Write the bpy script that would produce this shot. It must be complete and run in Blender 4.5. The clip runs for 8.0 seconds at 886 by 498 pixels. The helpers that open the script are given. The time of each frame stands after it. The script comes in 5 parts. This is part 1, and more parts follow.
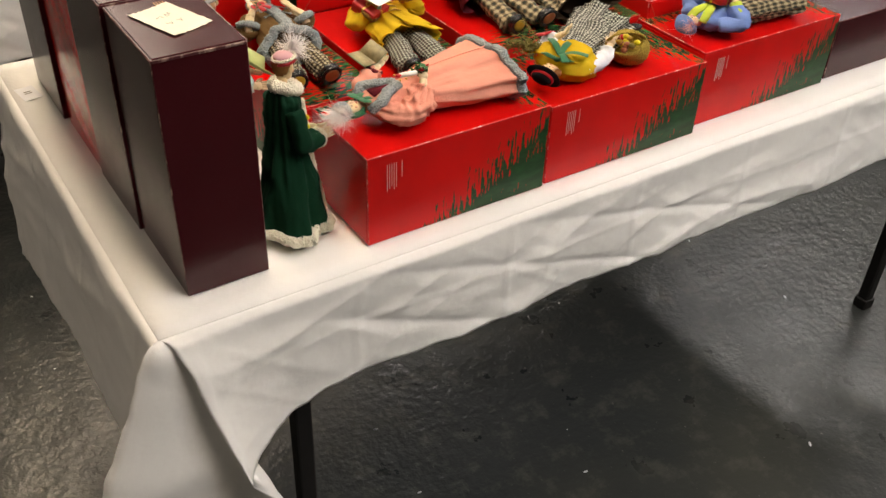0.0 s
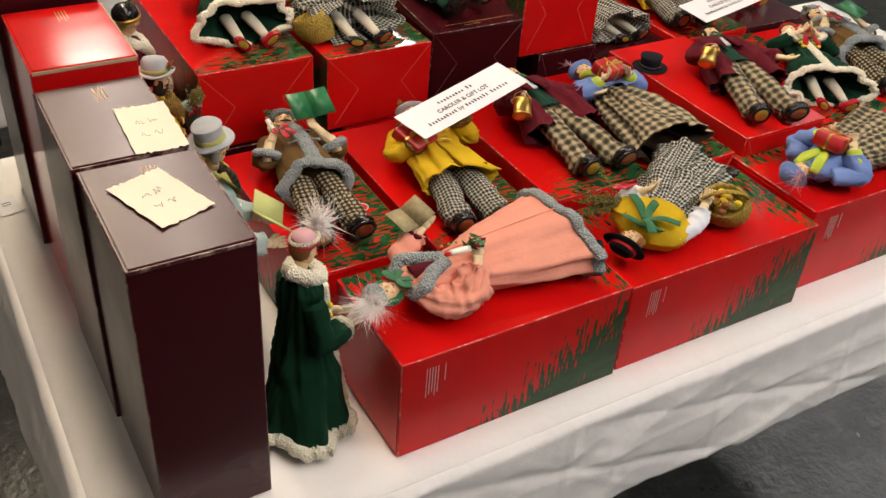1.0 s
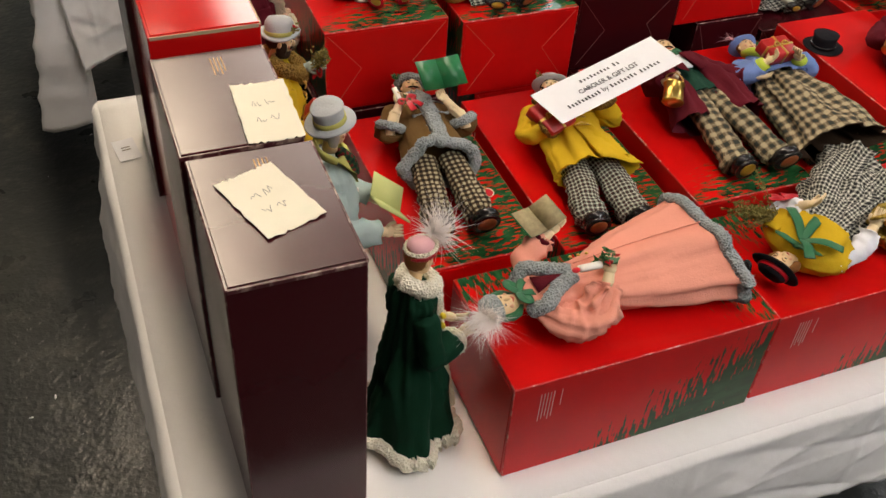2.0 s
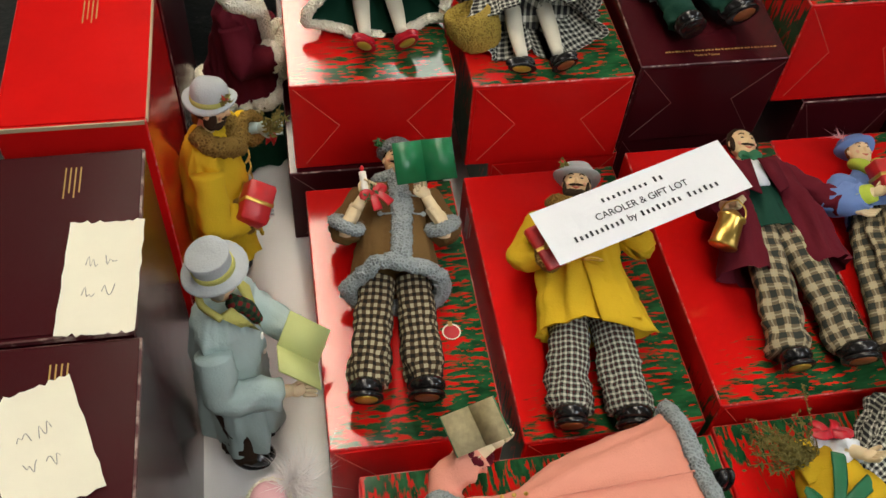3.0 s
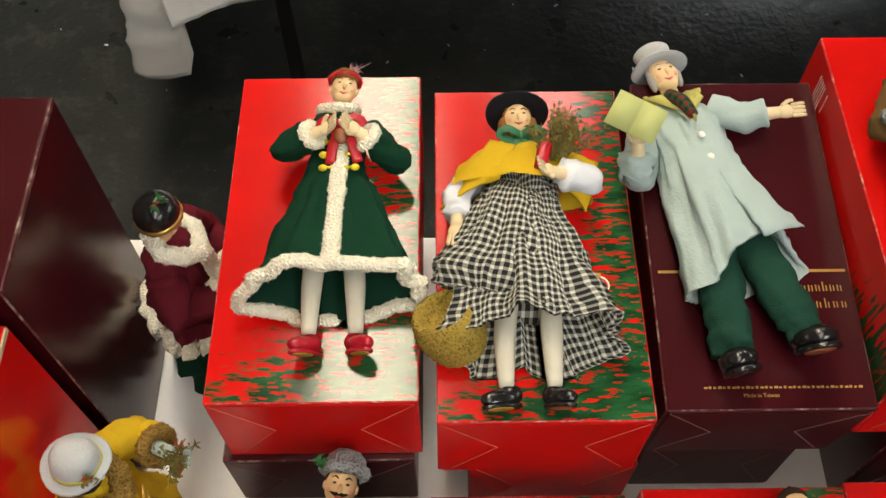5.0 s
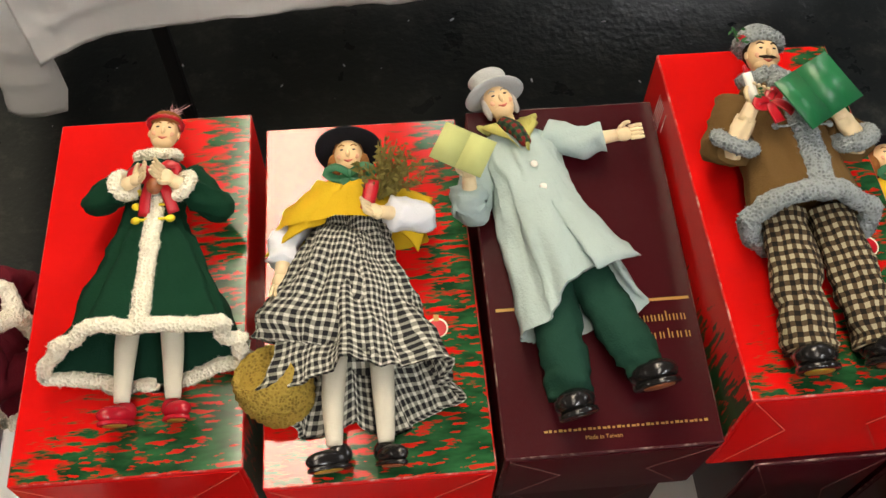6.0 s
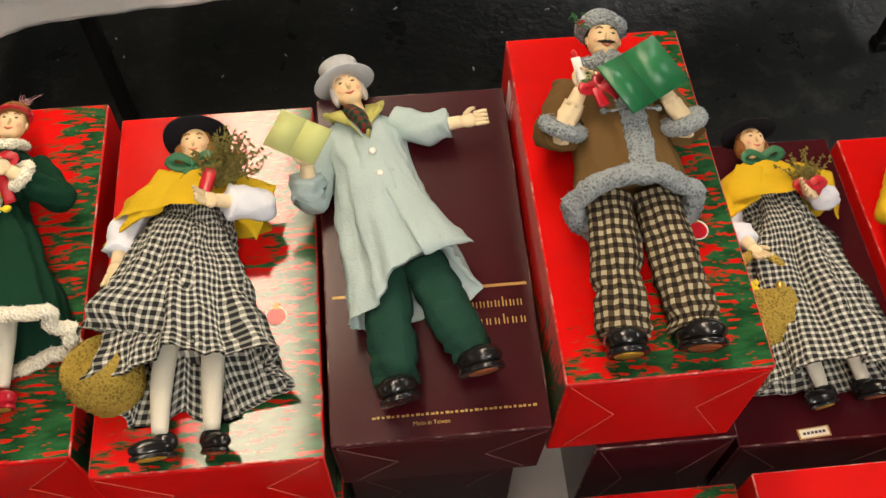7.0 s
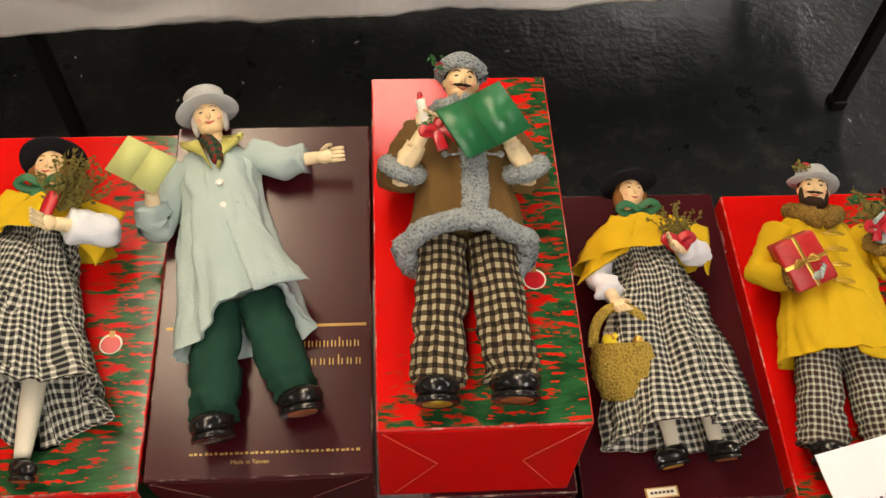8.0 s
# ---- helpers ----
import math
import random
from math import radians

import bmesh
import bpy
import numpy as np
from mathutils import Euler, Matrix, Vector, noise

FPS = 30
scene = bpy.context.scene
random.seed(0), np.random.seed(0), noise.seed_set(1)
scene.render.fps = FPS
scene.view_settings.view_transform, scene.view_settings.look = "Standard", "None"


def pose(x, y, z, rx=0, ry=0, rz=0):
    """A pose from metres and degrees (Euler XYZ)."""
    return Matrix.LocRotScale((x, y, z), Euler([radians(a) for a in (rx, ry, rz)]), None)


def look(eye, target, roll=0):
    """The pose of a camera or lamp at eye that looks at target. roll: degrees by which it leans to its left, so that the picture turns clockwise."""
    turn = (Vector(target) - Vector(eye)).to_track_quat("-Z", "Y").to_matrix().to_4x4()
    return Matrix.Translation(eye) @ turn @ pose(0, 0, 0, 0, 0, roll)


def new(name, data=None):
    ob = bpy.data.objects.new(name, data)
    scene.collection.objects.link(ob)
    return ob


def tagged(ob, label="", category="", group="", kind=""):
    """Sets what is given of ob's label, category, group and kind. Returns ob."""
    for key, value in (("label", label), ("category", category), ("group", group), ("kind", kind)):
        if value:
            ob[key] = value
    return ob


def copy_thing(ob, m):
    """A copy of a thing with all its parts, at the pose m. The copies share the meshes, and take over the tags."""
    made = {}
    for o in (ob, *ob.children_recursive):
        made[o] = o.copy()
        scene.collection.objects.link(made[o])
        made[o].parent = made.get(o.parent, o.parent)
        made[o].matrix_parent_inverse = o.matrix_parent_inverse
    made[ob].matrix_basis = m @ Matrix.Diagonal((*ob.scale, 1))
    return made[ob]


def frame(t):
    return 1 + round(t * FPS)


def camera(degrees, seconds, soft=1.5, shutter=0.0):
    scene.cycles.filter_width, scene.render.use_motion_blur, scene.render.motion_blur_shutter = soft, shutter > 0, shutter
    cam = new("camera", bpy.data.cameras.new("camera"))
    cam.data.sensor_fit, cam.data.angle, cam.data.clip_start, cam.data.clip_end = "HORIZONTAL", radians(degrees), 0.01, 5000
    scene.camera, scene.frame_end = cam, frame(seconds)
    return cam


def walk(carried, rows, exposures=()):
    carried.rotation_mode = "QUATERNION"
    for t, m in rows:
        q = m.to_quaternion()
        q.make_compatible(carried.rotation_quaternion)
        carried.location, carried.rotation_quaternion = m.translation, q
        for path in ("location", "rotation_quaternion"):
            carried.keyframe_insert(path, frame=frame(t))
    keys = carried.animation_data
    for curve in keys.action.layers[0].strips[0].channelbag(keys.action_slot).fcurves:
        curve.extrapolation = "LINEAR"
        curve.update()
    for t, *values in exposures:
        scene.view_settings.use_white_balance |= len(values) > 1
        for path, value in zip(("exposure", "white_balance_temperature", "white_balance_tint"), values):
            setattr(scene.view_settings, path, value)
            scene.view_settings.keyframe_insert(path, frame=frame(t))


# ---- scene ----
cam = camera(50.0, 8.0)
PATH = [
    (0, (-0.493, -0.9, 1.494), (0.414, 0.43, 0.306), 2.3),
    (0.5, (-0.41, -0.697, 1.488), (0.503, 0.634, 0.308), 4.0),
    (1, (-0.348, -0.597, 1.522), (0.528, 0.764, 0.347), 4.7),
    (1.5, (-0.359, -0.541, 1.541), (0.459, 0.821, 0.325), 5.9),
    (1.7, (-0.351, -0.524, 1.54), (0.394, 0.84, 0.281), 5.6),
    (2.8, (-0.07, -0.248, 1.568), (0.253, 1.004, 0.042), 4.0),
    (3, (-0.025, -0.174, 1.575), (0.258, 1.045, 0.015), 5.2),
    (3.5, (0.119, -0.044, 1.593), (0.201, 1.162, 0.0), 1.9),
    (4, (0.155, 0.054, 1.605), (0.152, 1.254, 0.005), 0.9),
    (4.2, (0.142, 0.096, 1.616), (0.129, 1.263, -0.008), 0.3),
    (5.3, (0.169, 0.285, 1.629), (0.182, 1.304, -0.092), -1.1),
    (5.5, (0.187, 0.296, 1.624), (0.239, 1.322, -0.092), -0.0),
    (6, (0.247, 0.289, 1.608), (0.357, 1.333, -0.094), 1.2),
    (6.5, (0.298, 0.278, 1.604), (0.43, 1.303, -0.108), 1.0),
    (7, (0.368, 0.276, 1.608), (0.481, 1.302, -0.105), 0.9),
    (7.5, (0.467, 0.274, 1.612), (0.487, 1.344, -0.078), -0.9),
    (8, (0.487, 0.276, 1.604), (0.604, 1.364, -0.07), 3.8),
]
walk(cam, [(t, look(eye, target, roll)) for t, eye, target, roll in PATH],
     [(0, 0.04, 7800, 18), (1, -0.24, 7500, 20), (1.7, -0.4, 7400, 20), (2.8, -0.47, 6800, 13), (3.5, -0.56, 6500, 9), (4.2, -0.5, 6900, 11), (5.3, -0.14, 7100, 13), (7, -0.2, 7500, 18), (8, -0.22, 7900, 18)])

# ---- light: a closed hall lit by ceiling fluorescents ----
world = bpy.data.worlds.new("hall_world")
scene.world = world
world.use_nodes = True
world.node_tree.nodes["Background"].inputs[0].default_value = (0.9, 0.95, 1.0, 1)
world.node_tree.nodes["Background"].inputs[1].default_value = 0.006
LAMP = 30.0
scene.view_settings.exposure = 0.0


# ---- materials ----
class Nodes:
    """Short hand for building a node material."""

    def __init__(self, name, rough=0.6, metal=0.0, spec=0.5):
        self.m = bpy.data.materials.new(name)
        self.m.use_nodes = True
        self.t = self.m.node_tree
        self.b = self.t.nodes["Principled BSDF"]
        self.b.inputs["Roughness"].default_value = rough
        self.b.inputs["Metallic"].default_value = metal
        self.b.inputs["Specular IOR Level"].default_value = spec

    def n(self, kind, **inputs):
        node = self.t.nodes.new(kind)
        for key, value in inputs.items():
            self.put(node.inputs[key.replace("_", " ")], value)
        return node

    def put(self, socket, value):
        if isinstance(value, bpy.types.NodeSocket):
            self.t.links.new(value, socket)
        elif isinstance(value, tuple) and len(value) == 3 and socket.type == "RGBA":
            socket.default_value = (*value, 1)
        else:
            socket.default_value = value

    def math(self, op, a, b=0.0, c=0.0):
        node = self.t.nodes.new("ShaderNodeMath")
        node.operation = op
        for socket, value in zip(node.inputs, (a, b, c)):
            self.put(socket, value)
        return node.outputs[0]

    def mix(self, f, a, b):
        node = self.t.nodes.new("ShaderNodeMix")
        node.data_type = "RGBA"
        self.put(node.inputs[0], f)
        self.put(node.inputs[6], a)
        self.put(node.inputs[7], b)
        return node.outputs[2]

    def coords(self, kind="Object", scale=(1, 1, 1)):
        c = self.t.nodes.new("ShaderNodeTexCoord").outputs[kind]
        node = self.n("ShaderNodeMapping", Vector=c)
        node.inputs["Scale"].default_value = scale
        return node.outputs[0]

    def noise(self, scale, vector=None, detail=3.0, rough=0.55):
        node = self.n("ShaderNodeTexNoise", Scale=scale, Detail=detail, Roughness=rough)
        self.put(node.inputs["Vector"], vector if vector is not None else self.coords())
        return node.outputs[0]

    def ramp(self, f, lo, hi):
        node = self.n("ShaderNodeMapRange", Value=f)
        node.inputs["From Min"].default_value, node.inputs["From Max"].default_value = lo, hi
        return node.outputs[0]

    def bump(self, height, strength, distance=0.001):
        node = self.n("ShaderNodeBump", Height=height, Strength=strength, Distance=distance)
        self.put(self.b.inputs["Normal"], node.outputs[0])

    def colour(self, value):
        self.put(self.b.inputs["Base Color"], value)


def shade(c, k):
    return tuple(min(1.0, v * k) for v in c)


def cloth_mat(name, c, weave=900.0, vary=0.25, rough=0.9):
    k = Nodes(name, rough, spec=0.12)
    big = k.noise(22.0)
    fine = k.noise(weave, detail=2.0)
    k.colour(k.mix(k.math("ADD", k.math("MULTIPLY", big, 0.7), k.math("MULTIPLY", fine, 0.3)), shade(c, 1 - vary), shade(c, 1 + vary)))
    folds = k.noise(1.0, k.coords("Object", (150, 45, 150)), 3.0)
    k.bump(k.math("ADD", k.math("MULTIPLY", fine, 0.4), k.math("ADD", k.math("MULTIPLY", k.noise(48.0), 1.1), k.math("MULTIPLY", folds, 0.35))), 0.55, 0.002)
    return k.m


def fur_mat(name, c, c2):
    k = Nodes(name, 0.95, spec=0.1)
    curl = k.n("ShaderNodeTexVoronoi", Scale=420.0)
    k.put(curl.inputs["Vector"], k.coords())
    k.colour(k.mix(k.ramp(k.math("ADD", curl.outputs[0], k.noise(60.0)), 0.35, 1.0), c, c2))
    k.bump(curl.outputs[0], 1.0, 0.002)
    return k.m


def plaid_mat(name, ground, cross, line, period, thin=0.0, accent=None):
    """Woven checks laid along each piece's own length and girth."""
    k = Nodes(name, 0.9, spec=0.2)
    sep = k.n("ShaderNodeSeparateXYZ", Vector=k.t.nodes.new("ShaderNodeTexCoord").outputs["UV"])
    warp = k.noise(45.0)
    u = k.math("ADD", sep.outputs[0], k.math("MULTIPLY", warp, period * 0.35))
    v = k.math("ADD", sep.outputs[1], k.math("MULTIPLY", warp, -period * 0.3))

    def stripe(x, lo, hi, per=period):
        f = k.math("FRACT", k.math("DIVIDE", x, per))
        return k.math("MULTIPLY", k.math("GREATER_THAN", f, lo), k.math("LESS_THAN", f, hi))

    a, b = stripe(u, 0.5 if not thin else 1 - thin, 1.0), stripe(v, 0.5 if not thin else 1 - thin, 1.0)
    both = k.math("MULTIPLY", k.math("ADD", a, b), 0.5)
    low = k.mix(k.ramp(both, 0.0, 0.5), ground, cross)
    col = k.mix(k.ramp(both, 0.5, 1.0), low, line)
    if accent:
        f = k.math("MAXIMUM", stripe(u, 0.2, 0.3), stripe(v, 0.2, 0.3))
        col = k.mix(k.math("MULTIPLY", f, 0.6), col, accent)
    fine = k.noise(1500.0, detail=1.0)
    k.colour(k.mix(k.math("MULTIPLY", fine, 0.35), col, (0.02, 0.02, 0.02)))
    k.bump(k.math("ADD", k.math("MULTIPLY", fine, 0.4), k.math("MULTIPLY", k.noise(65.0), 1.6)), 0.7, 0.002)
    return k.m


def plain_mat(name, c, rough=0.5, metal=0.0, vary=0.12, scale=60.0, bump=0.15):
    k = Nodes(name, rough, metal)
    f = k.noise(scale)
    k.colour(k.mix(f, shade(c, 1 - vary), shade(c, 1 + vary)))
    k.bump(k.noise(scale * 6), bump, 0.0006)
    return k.m


RED = (0.68, 0.009, 0.008)
MAROON = (0.05, 0.0042, 0.007)
PINE = (0.017, 0.1, 0.034)


def card_mat(name, c, pine="", spec=0.5, dull=False):
    """Glossy printed carton; pine: 'top' or 'side' prints evergreen boughs along it, laid out in metres on the face."""
    k = Nodes(name, 0.1, spec=spec)
    uv = k.t.nodes.new("ShaderNodeTexCoord").outputs["UV"]
    sep = k.n("ShaderNodeSeparateXYZ", Vector=uv)
    scuff = k.noise(9.0, detail=5.0)
    col = k.mix(k.ramp(scuff, 0.3, 0.75), shade(c, 0.86), shade(c, 1.08))
    if pine:
        u, v = sep.outputs[0], sep.outputs[1]

        def streaks(sx, sy, seed):
            m = k.n("ShaderNodeMapping", Vector=uv)
            m.inputs["Scale"].default_value = (sx, sy, 1)
            m.inputs["Location"].default_value = (seed, seed * 0.7, 0)
            return k.noise(1.0, m.outputs[0], detail=3.0)

        if pine == "top":
            edge = k.math("ADD", k.math("MULTIPLY", v, 0.2), 0.7)
            reach = k.math("SUBTRACT", k.math("DIVIDE", u, 0.16), edge)
            foot = k.math("SUBTRACT", k.math("MULTIPLY", k.math("SUBTRACT", 0.085, v), 5.0), k.math("MULTIPLY", k.math("SUBTRACT", 0.085, u), 3.0))
            reach = k.math("MAXIMUM", reach, k.math("SUBTRACT", foot, 0.12))
            body = k.math("ADD", reach, k.math("MULTIPLY", k.math("SUBTRACT", streaks(46, 190, 1.3), 0.5), 1.35))
            gap = k.math("GREATER_THAN", streaks(60, 220, 7.7), 0.58)
        else:
            rise = k.math("SUBTRACT", k.math("MULTIPLY", k.math("SUBTRACT", 0.185, u), 0.62), v)
            body = k.math("ADD", k.math("MULTIPLY", rise, 11.0), k.math("MULTIPLY", k.math("SUBTRACT", streaks(210, 30, 2.1), 0.5), 2.6))
            gap = k.math("GREATER_THAN", streaks(190, 40, 5.5), 0.68)
        mask = k.math("MULTIPLY", k.ramp(body, -0.02, 0.12 if pine == "top" else 0.06), k.math("SUBTRACT", 1.0, k.math("MULTIPLY", gap, 0.8)))
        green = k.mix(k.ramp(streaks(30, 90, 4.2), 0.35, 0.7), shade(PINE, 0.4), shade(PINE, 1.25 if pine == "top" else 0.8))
        col = k.mix(mask, col, green)
    k.colour(col)
    k.put(k.b.inputs["Roughness"], k.math("ADD", 0.3 if pine == "side" or dull else 0.075 if c[0] > 0.3 else 0.17, k.math("MULTIPLY", k.noise(14.0, detail=6.0), 0.09 if c[0] > 0.3 else 0.14)))
    k.bump(k.math("ADD", k.noise(5.0), k.math("MULTIPLY", k.noise(700.0), 0.02)), 0.12, 0.006)
    return k.m


def edge_mat(name, c, worn):
    k = Nodes(name, 0.5)
    k.colour(k.mix(k.ramp(k.noise(55.0, detail=6.0, rough=0.7), 0.5, 0.66), c, worn))
    return k.m


M = {
    "red": card_mat("red_carton", RED), "red_top": card_mat("red_carton_pine_top", RED, "top", 0.4), "red_side": card_mat("red_carton_pine_side", RED, "side", 0.3),
    "red_end": card_mat("red_carton_end", RED, "", 0.25, True), "maroon_end": card_mat("maroon_carton_end", MAROON, "", 0.16, True),
    "maroon": card_mat("maroon_carton", MAROON, spec=0.45),
    "red_edge": edge_mat("worn_red_edge", shade(RED, 0.9), (0.75, 0.42, 0.36)), "maroon_edge": edge_mat("worn_maroon_edge", shade(MAROON, 1.3), (0.5, 0.36, 0.3)),
    "board": plain_mat("raw_cardboard", (0.5, 0.36, 0.22), 0.8),
    "crease": plain_mat("pale_crease", (0.62, 0.14, 0.09), 0.6), "crease_dark": plain_mat("pale_maroon_crease", (0.2, 0.09, 0.08), 0.6),
    "white_ink": plain_mat("white_ink", (0.8, 0.62, 0.6), 0.5), "gold_ink": plain_mat("gold_ink", (0.48, 0.27, 0.07), 0.4, 0.2),
    "paper": plain_mat("white_paper", (0.82, 0.83, 0.85), 0.7, 0, 0.03, 20), "note": plain_mat("cream_note_paper", (0.84, 0.79, 0.62), 0.8, 0, 0.06, 30),
    "ink": plain_mat("black_ink", (0.03, 0.03, 0.035), 0.7), "pencil": plain_mat("grey_pencil", (0.3, 0.28, 0.24), 0.8),
    "skin": plain_mat("painted_doll_flesh", (0.78, 0.54, 0.29), 0.4, 0, 0.08, 120, 0.05), "hand": plain_mat("painted_doll_cream", (0.76, 0.6, 0.36), 0.5, 0, 0.1, 160, 0.05),
    "blush": plain_mat("painted_blush", (0.76, 0.4, 0.24), 0.45, 0, 0.08, 120, 0.05),
    "cheek": plain_mat("painted_rose", (0.6, 0.14, 0.09), 0.5), "dark_paint": plain_mat("dark_paint", (0.02, 0.013, 0.01), 0.4),
    "hair": cloth_mat("auburn_hair", (0.26, 0.11, 0.035), 500, 0.5), "hair_dark": cloth_mat("dark_hair", (0.04, 0.024, 0.015), 500, 0.4), "hair_grey": cloth_mat("grey_hair", (0.42, 0.4, 0.37), 500, 0.3),
    "green": cloth_mat("dark_green_cloth", (0.004, 0.036, 0.018)), "green_trouser": cloth_mat("green_felt", (0.012, 0.052, 0.034), 700, 0.4),
    "green_dark": cloth_mat("deep_green_lining", (0.004, 0.03, 0.017)), "green_ribbon": plain_mat("green_ribbon", (0.01, 0.13, 0.05), 0.5),
    "book_green": plain_mat("green_book_cover", (0.012, 0.17, 0.06), 0.35, 0, 0.25, 45, 0.3), "yellow": cloth_mat("mustard_felt", (0.62, 0.4, 0.022), 700, 0.16),
    "yellow_bright": plain_mat("bright_yellow", (0.75, 0.6, 0.02), 0.5), "pink": cloth_mat("salmon_cotton", (0.78, 0.32, 0.235), 800, 0.12),
    "wine": cloth_mat("wine_cloth", (0.115, 0.01, 0.018), 800, 0.3), "brown": cloth_mat("brown_suede", (0.15, 0.085, 0.03), 700, 0.25),
    "greyblue": cloth_mat("pale_grey_felt", (0.4, 0.5, 0.475), 600, 0.1), "celery": cloth_mat("celery_felt", (0.5, 0.47, 0.14), 600, 0.12),
    "hat_grey": cloth_mat("grey_felt_hat", (0.43, 0.45, 0.45), 700, 0.1), "black": cloth_mat("black_felt", (0.012, 0.012, 0.015), 700, 0.3),
    "white_cloth": cloth_mat("white_shirting", (0.74, 0.76, 0.8), 800, 0.06), "stocking": cloth_mat("cream_stocking", (0.66, 0.62, 0.5), 1200, 0.05),
    "blue": cloth_mat("cornflower_cloth", (0.17, 0.27, 0.56), 800, 0.15), "lime": cloth_mat("lime_knit", (0.5, 0.62, 0.08), 700, 0.15),
    "fur_white": fur_mat("cream_fleece", (0.76, 0.69, 0.5), (0.92, 0.87, 0.7)), "fur_grey": fur_mat("grey_fleece", (0.1, 0.12, 0.13), (0.34, 0.38, 0.38)),
    "fur_brown": fur_mat("brown_boucle", (0.06, 0.03, 0.006), (0.27, 0.16, 0.04)),
    "feather": plain_mat("pale_down", (0.9, 0.84, 0.8), 0.9), "feather_pink": plain_mat("pink_down", (0.72, 0.4, 0.42), 0.9),
    "shoe": plain_mat("black_shoe", (0.012, 0.011, 0.011), 0.2), "shoe_red": plain_mat("red_shoe", (0.42, 0.008, 0.02), 0.22),
    "sole": plain_mat("gilt_sole", (0.5, 0.33, 0.04), 0.35, 0.3), "sole_brown": plain_mat("brown_sole", (0.3, 0.09, 0.03), 0.4),
    "gold": plain_mat("brass", (0.65, 0.42, 0.1), 0.3, 0.9), "parcel": plain_mat("red_parcel_wrap", (0.5, 0.018, 0.02), 0.4, 0, 0.3, 80, 0.4),
    "ribbon_red": plain_mat("red_satin", (0.48, 0.008, 0.018), 0.35, 0, 0.25, 70), "wax": plain_mat("white_wax", (0.85, 0.82, 0.74), 0.4),
    "berry": plain_mat("red_berry", (0.6, 0.01, 0.02), 0.3), "leaf": plain_mat("holly_leaf", (0.02, 0.13, 0.03), 0.5, 0, 0.4, 200), "herb": plain_mat("dried_herb", (0.16, 0.13, 0.025), 0.85, 0, 0.5, 240),
    "straw": fur_mat("woven_straw", (0.1, 0.06, 0.012), (0.42, 0.29, 0.06)), "sheet_green": plain_mat("pale_green_songsheet", (0.5, 0.54, 0.2), 0.7, 0, 0.06, 40),
    "songpage": plain_mat("printed_songpage", (0.36, 0.3, 0.16), 0.8, 0, 0.45, 190),
    "gingham": plaid_mat("brown_gingham", (0.5, 0.44, 0.29), (0.1, 0.066, 0.034), (0.012, 0.009, 0.006), 0.0078),
    "skirt": plaid_mat("black_and_cream_plaid", (0.018, 0.018, 0.02), (0.29, 0.29, 0.24), (0.78, 0.76, 0.66), 0.0066, 0.4),
    "tweed": plaid_mat("green_and_white_tweed_check", (0.02, 0.025, 0.022), (0.3, 0.32, 0.26), (0.66, 0.65, 0.52), 0.0058, 0.36, (0.16, 0.02, 0.02)),
    "tartan": plaid_mat("olive_tartan", (0.54, 0.43, 0.26), (0.19, 0.145, 0.085), (0.04, 0.045, 0.035), 0.0145, 0.0, (0.52, 0.45, 0.3)),
    "scarf": plaid_mat("red_and_green_scarf", (0.25, 0.02, 0.02), (0.03, 0.07, 0.03), (0.01, 0.03, 0.02), 0.008),
    "metal_black": plain_mat("black_enamel", (0.007, 0.006, 0.006), 0.6), "plastic": plain_mat("grey_table_plastic", (0.5, 0.5, 0.48), 0.5),
}


def linen():
    k = Nodes("white_tablecloth", 0.85, spec=0.2)
    k.colour(k.mix(k.noise(4.0, detail=4.0), (0.84, 0.83, 0.795), (0.92, 0.91, 0.885)))
    k.bump(k.math("ADD", k.math("MULTIPLY", k.noise(900.0, detail=1.0), 0.12), k.noise(26.0, detail=4.0)), 0.35, 0.004)
    return k.m


def concrete():
    k = Nodes("dark_painted_concrete", 0.3, spec=0.33)
    a, b = k.noise(0.9, detail=6.0), k.noise(14.0, detail=6.0, rough=0.7)
    col = k.mix(k.ramp(a, 0.42, 0.62), (0.025, 0.029, 0.03), (0.05, 0.052, 0.045))
    col = k.mix(k.ramp(b, 0.52, 0.8), col, (0.1, 0.1, 0.085))
    k.colour(k.mix(k.ramp(k.noise(90.0, detail=4.0), 0.68, 0.78), col, (0.2, 0.19, 0.17)))
    k.put(k.b.inputs["Roughness"], k.math("ADD", 0.16, k.math("MULTIPLY", k.noise(8.0, detail=5.0), 0.32)))
    k.bump(k.math("ADD", k.noise(60.0, detail=3.0), k.math("MULTIPLY", k.noise(13.0, detail=4.0), 1.8)), 0.55, 0.004)
    return k.m


M["linen"], M["floor"] = linen(), concrete()
M["wall"] = plain_mat("painted_hall_wall", (0.08, 0.076, 0.072), 0.8, 0, 0.06, 3)
M["ceiling"] = plain_mat("ceiling_tile", (0.24, 0.24, 0.235), 0.9, 0, 0.05, 8)


def tube_glow(name, colour, strength):
    m = bpy.data.materials.new(name)
    m.use_nodes = True
    m.node_tree.nodes["Principled BSDF"].inputs["Emission Color"].default_value = (*colour, 1)
    m.node_tree.nodes["Principled BSDF"].inputs["Emission Strength"].default_value = strength
    return m


M["warm_tube"] = tube_glow("warm_white_diffuser", (1.0, 0.91, 0.72), LAMP)
# weaker emission for fill fixtures, dimmed only to balance brightness
M["dim_tube"] = tube_glow("dim_diffuser", (0.98, 0.95, 0.88), LAMP * 0.45)
M["cool_tube"] = tube_glow("daylight_diffuser", (0.86, 0.94, 1.0), LAMP * 1.15)


